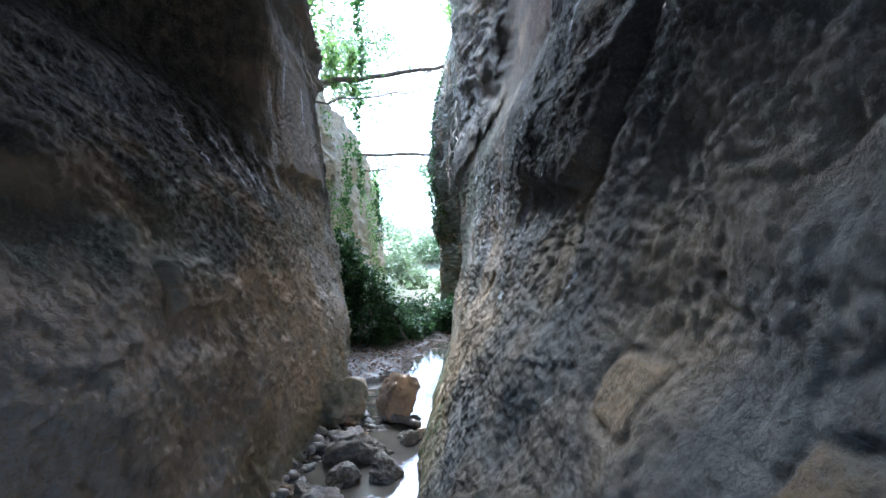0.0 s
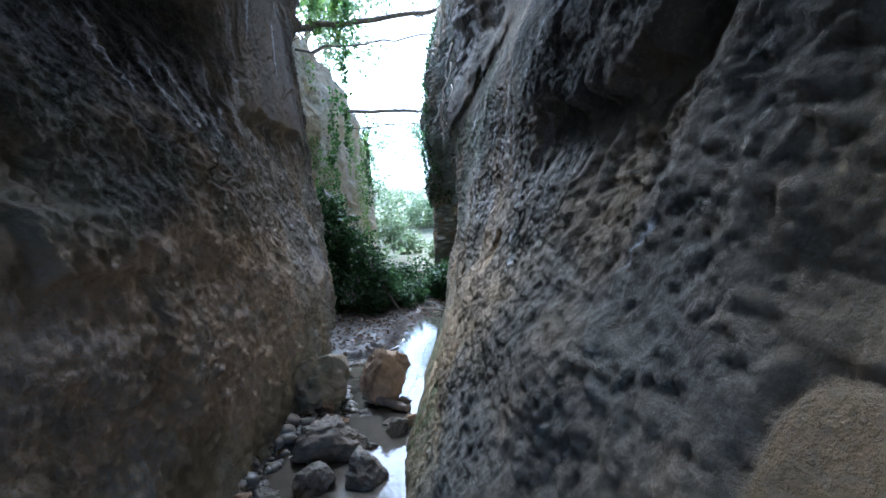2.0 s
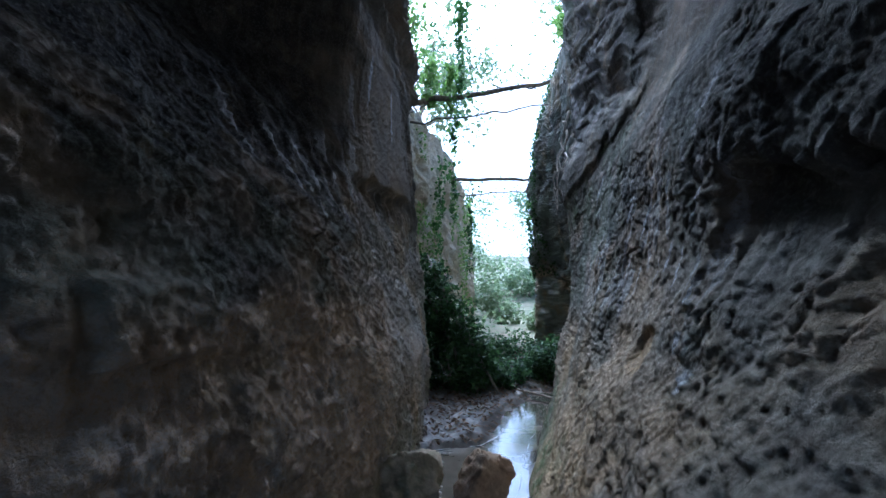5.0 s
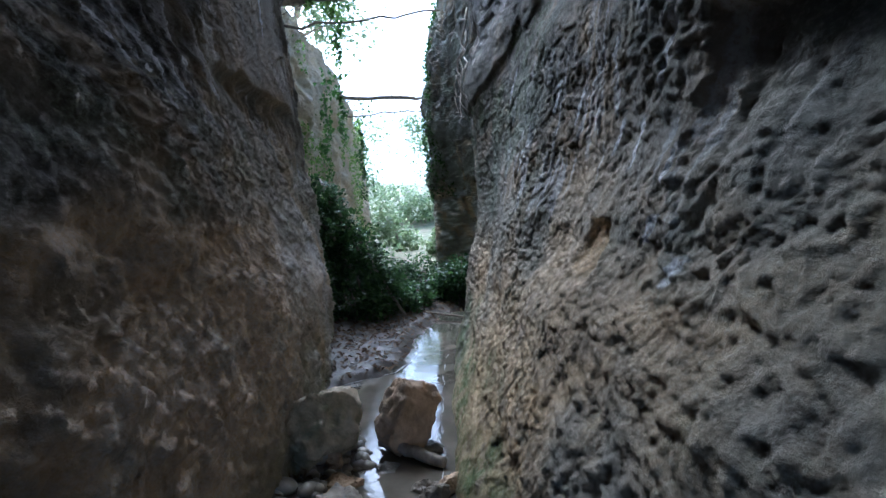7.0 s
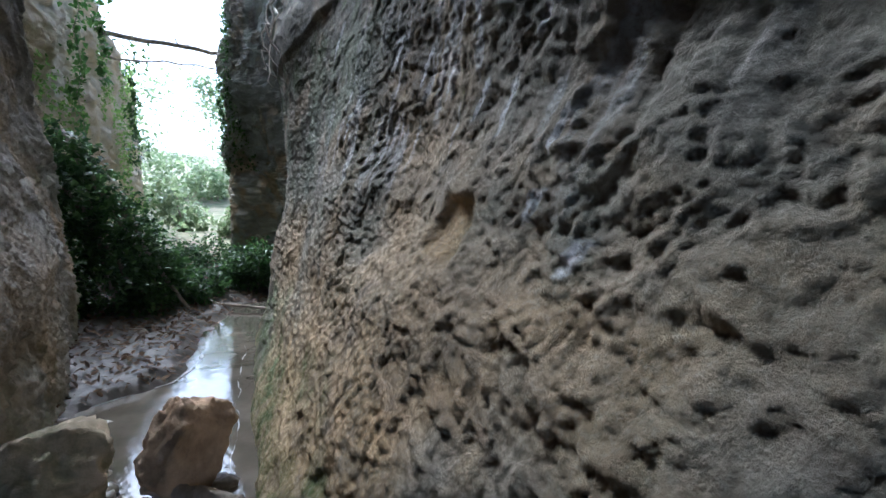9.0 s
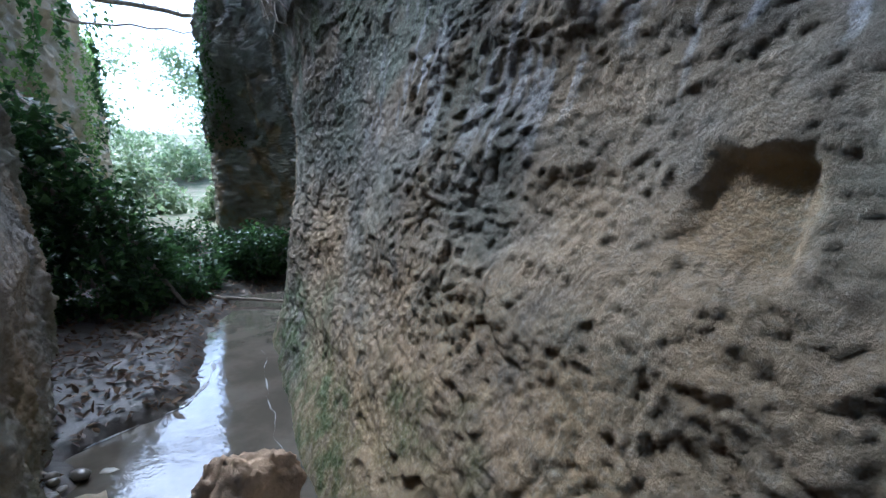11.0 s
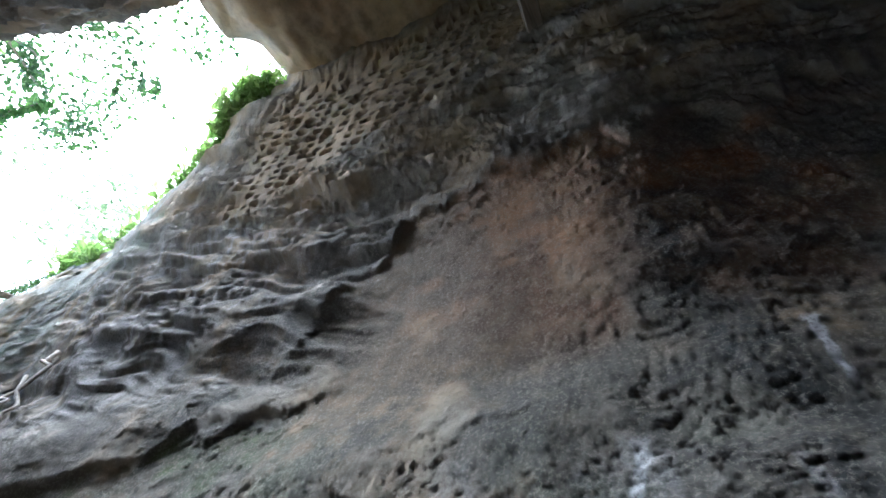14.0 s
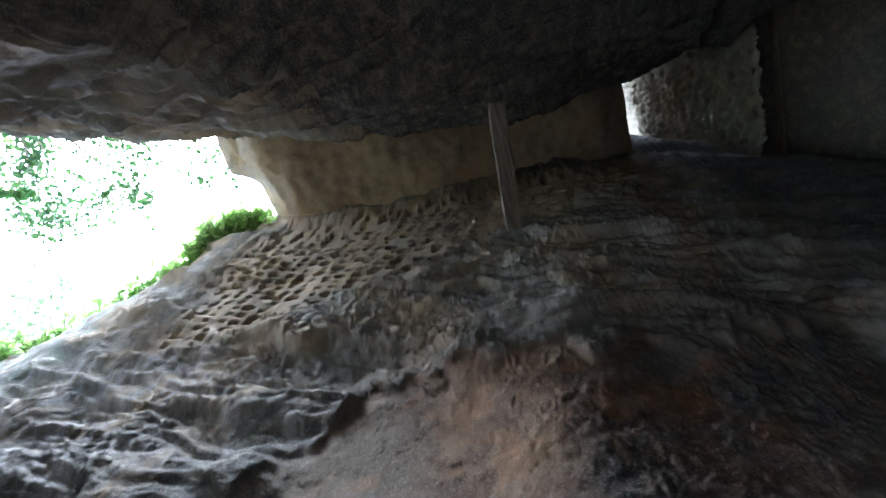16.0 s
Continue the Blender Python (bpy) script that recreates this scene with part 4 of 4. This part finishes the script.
strand("ivy_strand", (-2.35, 17.0, 5.8), 3.4, 260, 0.12, IVY, 69, "ivy strand trailing down the pale rock wall")


def branch(a, b, r0, r1, sag, seed, twigs, label):
    ob = empty("fallen_branch", a, label, "branch", group="branches across the gorge")
    pts = bent(a, b, 12, sag, seed, 0.025) - np.array(a)
    part("limb", tube_mesh("limb", pts, np.linspace(r0, r1, 12), BARK, 8, 0.1, seed), ob)
    rng = np.random.default_rng(seed)
    for k in range(twigs):
        i = rng.integers(2, 10)
        e = pts[i] + rng.normal(0, 0.45, 3) + [0, 0, 0.1]
        part("twig", tube_mesh("twig", bent(pts[i], e, 5, 0, seed + k, 0.08), np.linspace(r1 * 0.5, 0.006, 5), BARK, 5, 0.1, k), ob)


branch((-3.9, 12.0, 6.55), (0.9, 12.3, 7.15), 0.095, 0.045, 0.05, 5, 6, "bare grey branch fallen across the gorge top")
branch((-3.4, 12.5, 6.3), (0.6, 12.8, 6.7), 0.035, 0.02, 0.05, 6, 4, "thin bare branch across the gorge top")
branch((-3.2, 16.5, 5.8), (1.2, 16.7, 5.75), 0.07, 0.045, 0.06, 7, 5, "bare branch spanning the gorge")
branch((-3.0, 16.9, 5.3), (1.0, 16.2, 5.25), 0.03, 0.015, 0.05, 9, 3, "thin bare branch spanning the gorge")
branch((-1.7, 8.35, 0.16), (-1.05, 7.4, 0.14), 0.05, 0.045, 0.0, 10, 0, "short broken log lying on the mud bank")
branch((-0.5, 9.0, 0.1), (0.35, 8.4, 0.08), 0.022, 0.016, 0.0, 11, 0, "pale dead stick lying on the mud")
branch((-0.7, 4.55, 0.1), (-0.3, 4.3, 0.06), 0.04, 0.035, 0.0, 12, 0, "short wet log wedged under a boulder")


# leaf litter and pebbles
def litter():
    rng = np.random.default_rng(77)
    x, y = rng.uniform(-2.6, 0.9, 14000), rng.uniform(3.0, 14.0, 14000)
    keep = ((x < bank_edge(y) - 0.03) | (y > 9.3)) & (x > -2.6) & ((y > 5.2) | (rng.uniform(0, 1, 14000) < 0.85))
    x, y = x[keep], y[keep]
    c = np.stack([x, y, ground_height(x, y) + 0.012], 1)
    me = leaf_cloud_mesh("leaf_litter", c, 0.07, LITTER, 78, 0.0, False)
    thing("leaf_litter", me, "brown dead leaves lying on the mud bank", "leaves", kind="stuff")


def pebbles():
    rng = np.random.default_rng(88)
    masters = [boulder_mesh("pebble", (1, 0.9, 0.7), 100 + k, PEBBLE, 4) for k in range(1)]
    bm = bmesh.new()
    bmesh.ops.create_icosphere(bm, subdivisions=2, radius=0.5)
    base = np.array([v.co[:] for v in bm.verts])
    tri = np.array([[v.index for v in f.verts] for f in bm.faces])
    bm.free()
    bpy.data.meshes.remove(masters[0])
    vs, fs, n = [], [], 0
    for k in range(950):
        y = rng.uniform(2.4, 5.6)
        x = bank_edge(np.array([y]))[0] + rng.normal(0.02, 0.32)
        if x > -0.15:
            continue
        s = rng.uniform(0.02, 0.075) * (1.6 if rng.uniform() < 0.12 else 1)
        v = base * (1 + 0.3 * smooth_noise(base * 2.5 + k, 7))[:, None] * [s * 1.3, s, s * 0.75]
        a = rng.uniform(0, 6.3)
        v = v @ np.array([[math.cos(a), math.sin(a), 0], [-math.sin(a), math.cos(a), 0], [0, 0, 1]])
        z = max(ground_height(np.array([x]), np.array([y]))[0], -0.03)
        vs.append(v + [x, y, z + s * 0.2])
        fs.append(tri + n)
        n += len(base)
    me = mesh_of("pebbles", np.vstack(vs), np.vstack(fs), PEBBLE)
    thing("pebbles", me, "wet dark pebbles along the stream's edge", "pebbles", kind="stuff")


def foam(name, xs, ys, width, seed, label):
    """A thin crooked line of scum on the water."""
    y = np.arange(ys[0], ys[1], 0.03)
    p = np.stack([y * 4, 0 * y, 0 * y], 1)
    x = xs(y) + 0.025 * layers(p, 3, seed)
    w = width * np.clip(0.25 + layers(p * 1.4 + 9, 3, seed + 3), 0.03, 1.0)
    v = np.concatenate([np.stack([x - w, y, 0 * y + 0.034], 1), np.stack([x + w, y, 0 * y + 0.034], 1)])
    n = len(y)
    k = np.arange(n - 1)
    thing(name, mesh_of(name, v, np.stack([k, k + n, k + n + 1, k + 1], 1), FOAM), label, "foam", kind="stuff")


FOAM = plain_material("foam", (0.22, 0.21, 0.2), (0.5, 0.5, 0.5), 30.0, 0.5, 0.3, 0.005)
foam("foam_line", lambda y: bank_edge(y) + 0.05, (5.65, 6.9), 0.022, 5, "pale scum along the mud bank")
foam("foam_thread", lambda y: RIGHT(y, 0 * y + 0.03) - 0.1, (4.0, 7.0), 0.006, 7, "thin white scum thread beside the rock foot")
litter()
pebbles()


# trees, grass and far woods
def tree(x, y, z, height, spread, leaves, size, material, seed, label):
    rng = np.random.default_rng(seed)
    ob = empty("tree", (x, y, z), label, "tree", group="trees above the gorge")
    trunk = bent((0, 0, 0), (rng.normal(0, 0.4), rng.normal(0, 0.4), height * 0.75), 9, 0, seed, 0.03)
    part("trunk", tube_mesh("trunk", trunk, np.linspace(0.14, 0.04, 9), BARK, 9, 0.08, seed), ob)
    cs = []
    for k in range(9):
        i = rng.integers(3, 9)
        a = rng.uniform(0, 6.3)
        e = trunk[i] + np.array([math.cos(a), math.sin(a), 0.5]) * spread * rng.uniform(0.5, 1.0)
        limb = bent(trunk[i], e, 6, 0, seed + k, 0.06)
        part("limb", tube_mesh("limb", limb, np.linspace(0.045, 0.012, 6), BARK, 6, 0.1, k), ob)
        for j in range(4):
            c = limb[rng.integers(2, 6)] + rng.normal(0, 0.25 * spread, 3)
            cs.append(c + rng.normal(0, 0.16 * spread, (leaves // 36, 3)))
    part("crown", leaf_cloud_mesh("crown", np.vstack(cs), size, material, seed), ob)


tree(-4.3, 12.5, 6.6, 4.5, 1.5, 2600, 0.13, BRIGHT, 201, "young green tree leaning over the gorge edge")
tree(-4.6, 17.0, 6.0, 6.0, 2.2, 2600, 0.16, HAZY_LEAF, 202, "green tree on the gorge edge")
tree(2.6, 16.0, 7.6, 7.0, 2.4, 2200, 0.16, HAZY_LEAF, 203, "green tree above the mossy gorge wall")
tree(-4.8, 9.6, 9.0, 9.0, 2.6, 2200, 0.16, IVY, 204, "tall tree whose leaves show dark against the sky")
tree(3.0, 33.0, hill(3.0, 33.0) - 0.1, 6.0, 2.6, 2400, 0.22, HAZY_LEAF, 205, "haze-paled green tree on the far slope")
tree(-5.0, 30.0, hill(-5.0, 30.0) - 0.1, 7.0, 3.0, 2600, 0.22, HAZY_LEAF, 206, "haze-paled green tree on the far slope")
tree(0.6, 40.0, hill(0.6, 40.0) - 0.1, 6.0, 3.0, 2400, 0.26, HAZY_LEAF, 207, "hazy green tree on the far slope")


def canopy(origin, sprays, leaves, size, seed, label):
    """A bough that reaches over the gorge, with sprays of leaves along thin limbs."""
    rng = np.random.default_rng(seed)
    ob = empty("overhanging_bough", origin, label, "bough", group="boughs over the gorge")
    o = np.array(origin)
    cs = []
    for k, tip in enumerate(sprays):
        limb = bent((0, 0, 0), np.array(tip) - o, 9, -0.3, seed + k, 0.05)
        part("limb", tube_mesh("limb", limb, np.linspace(0.05, 0.01, 9), BARK, 6, 0.1, k), ob)
        for j in range(10):
            c = limb[rng.integers(4, 9)] + rng.normal(0, 0.45, 3)
            cs.append(c + rng.normal(0, 0.22, (leaves // (10 * len(sprays)), 3)))
    part("foliage", leaf_cloud_mesh("foliage", np.vstack(cs), size, IVY, seed), ob)


canopy((-5.2, 13.0, 12.0), [(-1.8, 14.2, 13.2), (-1.2, 15.5, 13.6), (-0.9, 12.2, 13.0), (-2.0, 16.5, 14.6), (-1.4, 11.0, 13.8)], 1700, 0.15, 501, "leafy bough dark against the white sky")
canopy((-4.6, 18.0, 10.5), [(-3.0, 20.0, 11.6), (-2.0, 21.5, 12.2), (-3.6, 22.0, 13.0)], 1100, 0.16, 521, "leafy bough hanging beyond the gorge")


def rim_grass():
    rng = np.random.default_rng(301)
    n = 3200
    y = np.where(rng.uniform(0, 1, n) < 0.45, rng.normal(8.3, 0.35, n), rng.uniform(7.7, 14.0, n))
    top = np.interp(y, [7.3, 8.0, 9.4, 11.6, 13.3, 24], [10.4, 10.2, 9.4, 8.1, 9.0, 7.0])
    x = RIGHT(y, top) + rng.normal(0.05, 0.15, n) - 0.05
    c = np.stack([x, y, top + rng.uniform(-0.12, 0.22, n)], 1)
    me = leaf_cloud_mesh("rim_grass", c, 0.2, GRASS, 302, -0.5, False)
    thing("rim_grass", me, "bright green grass along the rock rim", "grass", kind="stuff")


def scrub():
    rng = np.random.default_rng(311)
    n = 9000
    x, y = rng.uniform(-9, 9, n), rng.uniform(16, 60, n)
    keep = (np.abs(x + 0.4) > 0.7 + 0.25 * np.abs(smooth_noise(np.stack([y, x * 0, x * 0], 1), 4))) & (smooth_noise(np.stack([x * 0.7, y * 0.5, 0 * x], 1), 5) > -0.2) & ((y > 26) | (x > -2.4))
    x, y = x[keep], y[keep]
    c = np.stack([x, y, ground_height(x, y) + np.abs(rng.normal(0, 0.5, len(x)))], 1)
    me = leaf_cloud_mesh("scrub", c, 0.2, HAZY_LEAF, 312)
    thing("scrub", me, "haze-paled green scrub on the far slope", "scrub", kind="stuff")


def wall_ivy():
    rng = np.random.default_rng(321)
    n = 7000
    y, z = rng.uniform(9.6, 22, n), rng.uniform(0.2, 6.4, n)
    keep = layers(np.stack([y * 0.9, z * 0.6, 0 * y], 1), 2, 322) > 0.12
    y, z = y[keep], z[keep]
    x = np.interp(y, [9.6, 11, 14, 17, 20, 26], [-3.5, -3.3, -3.0, -2.75, -2.6, -3.6]) - 0.06 * z + 0.14
    me = leaf_cloud_mesh("wall_ivy", np.stack([x, y, z], 1), 0.09, BRIGHT, 323, 0.8)
    thing("wall_ivy", me, "green ivy climbing the pale rock wall", "ivy", kind="stuff")


def edge_moss():
    """Moss and ivy that edge the mossy rock beyond the recess."""
    rng = np.random.default_rng(331)
    n = 5200
    y, z = rng.uniform(12.7, 15.0, n), rng.uniform(2.2, 8.4, n)
    keep = layers(np.stack([y * 1.2, z * 0.8, 0 * y], 1), 2, 332) > 0.05
    y, z = y[keep], z[keep]
    x = RIGHT(y, z) - 0.05 - np.abs(rng.normal(0, 0.05, len(y)))
    me = leaf_cloud_mesh("edge_moss", np.stack([x, y, z], 1), 0.065, IVY, 333, 0.8)
    thing("edge_moss", me, "green moss and ivy on the rock edge", "moss", kind="stuff")


edge_moss()
rim_grass()
scrub()
wall_ivy()


def root(points, r, seed):
    ob = thing("root", tube_mesh("root", points, np.linspace(r, r * 0.4, len(points)), ROOT, 7, 0.15, seed), "pale gnarled root hanging down the rock face", "root", group="roots on the rock")
    return ob


for k in range(4):
    ry = np.linspace(6.78 + 0.16 * k, 8.1 + 0.2 * k, 14) + 0.05 * np.sin(np.arange(14) * 1.7 + 2 * k)
    rz = np.linspace(2.8 - 0.03 * k, 4.5 - 0.3 * k, 14) + 0.06 * np.cos(np.arange(14) * 1.3 + k)
    root(np.stack([RIGHT(ry, rz) - 0.10 + 0.03 * np.sin(np.arange(14) * 2.1 + k), ry, rz], 1)[::-1], 0.02 - 0.003 * k, 410 + k)
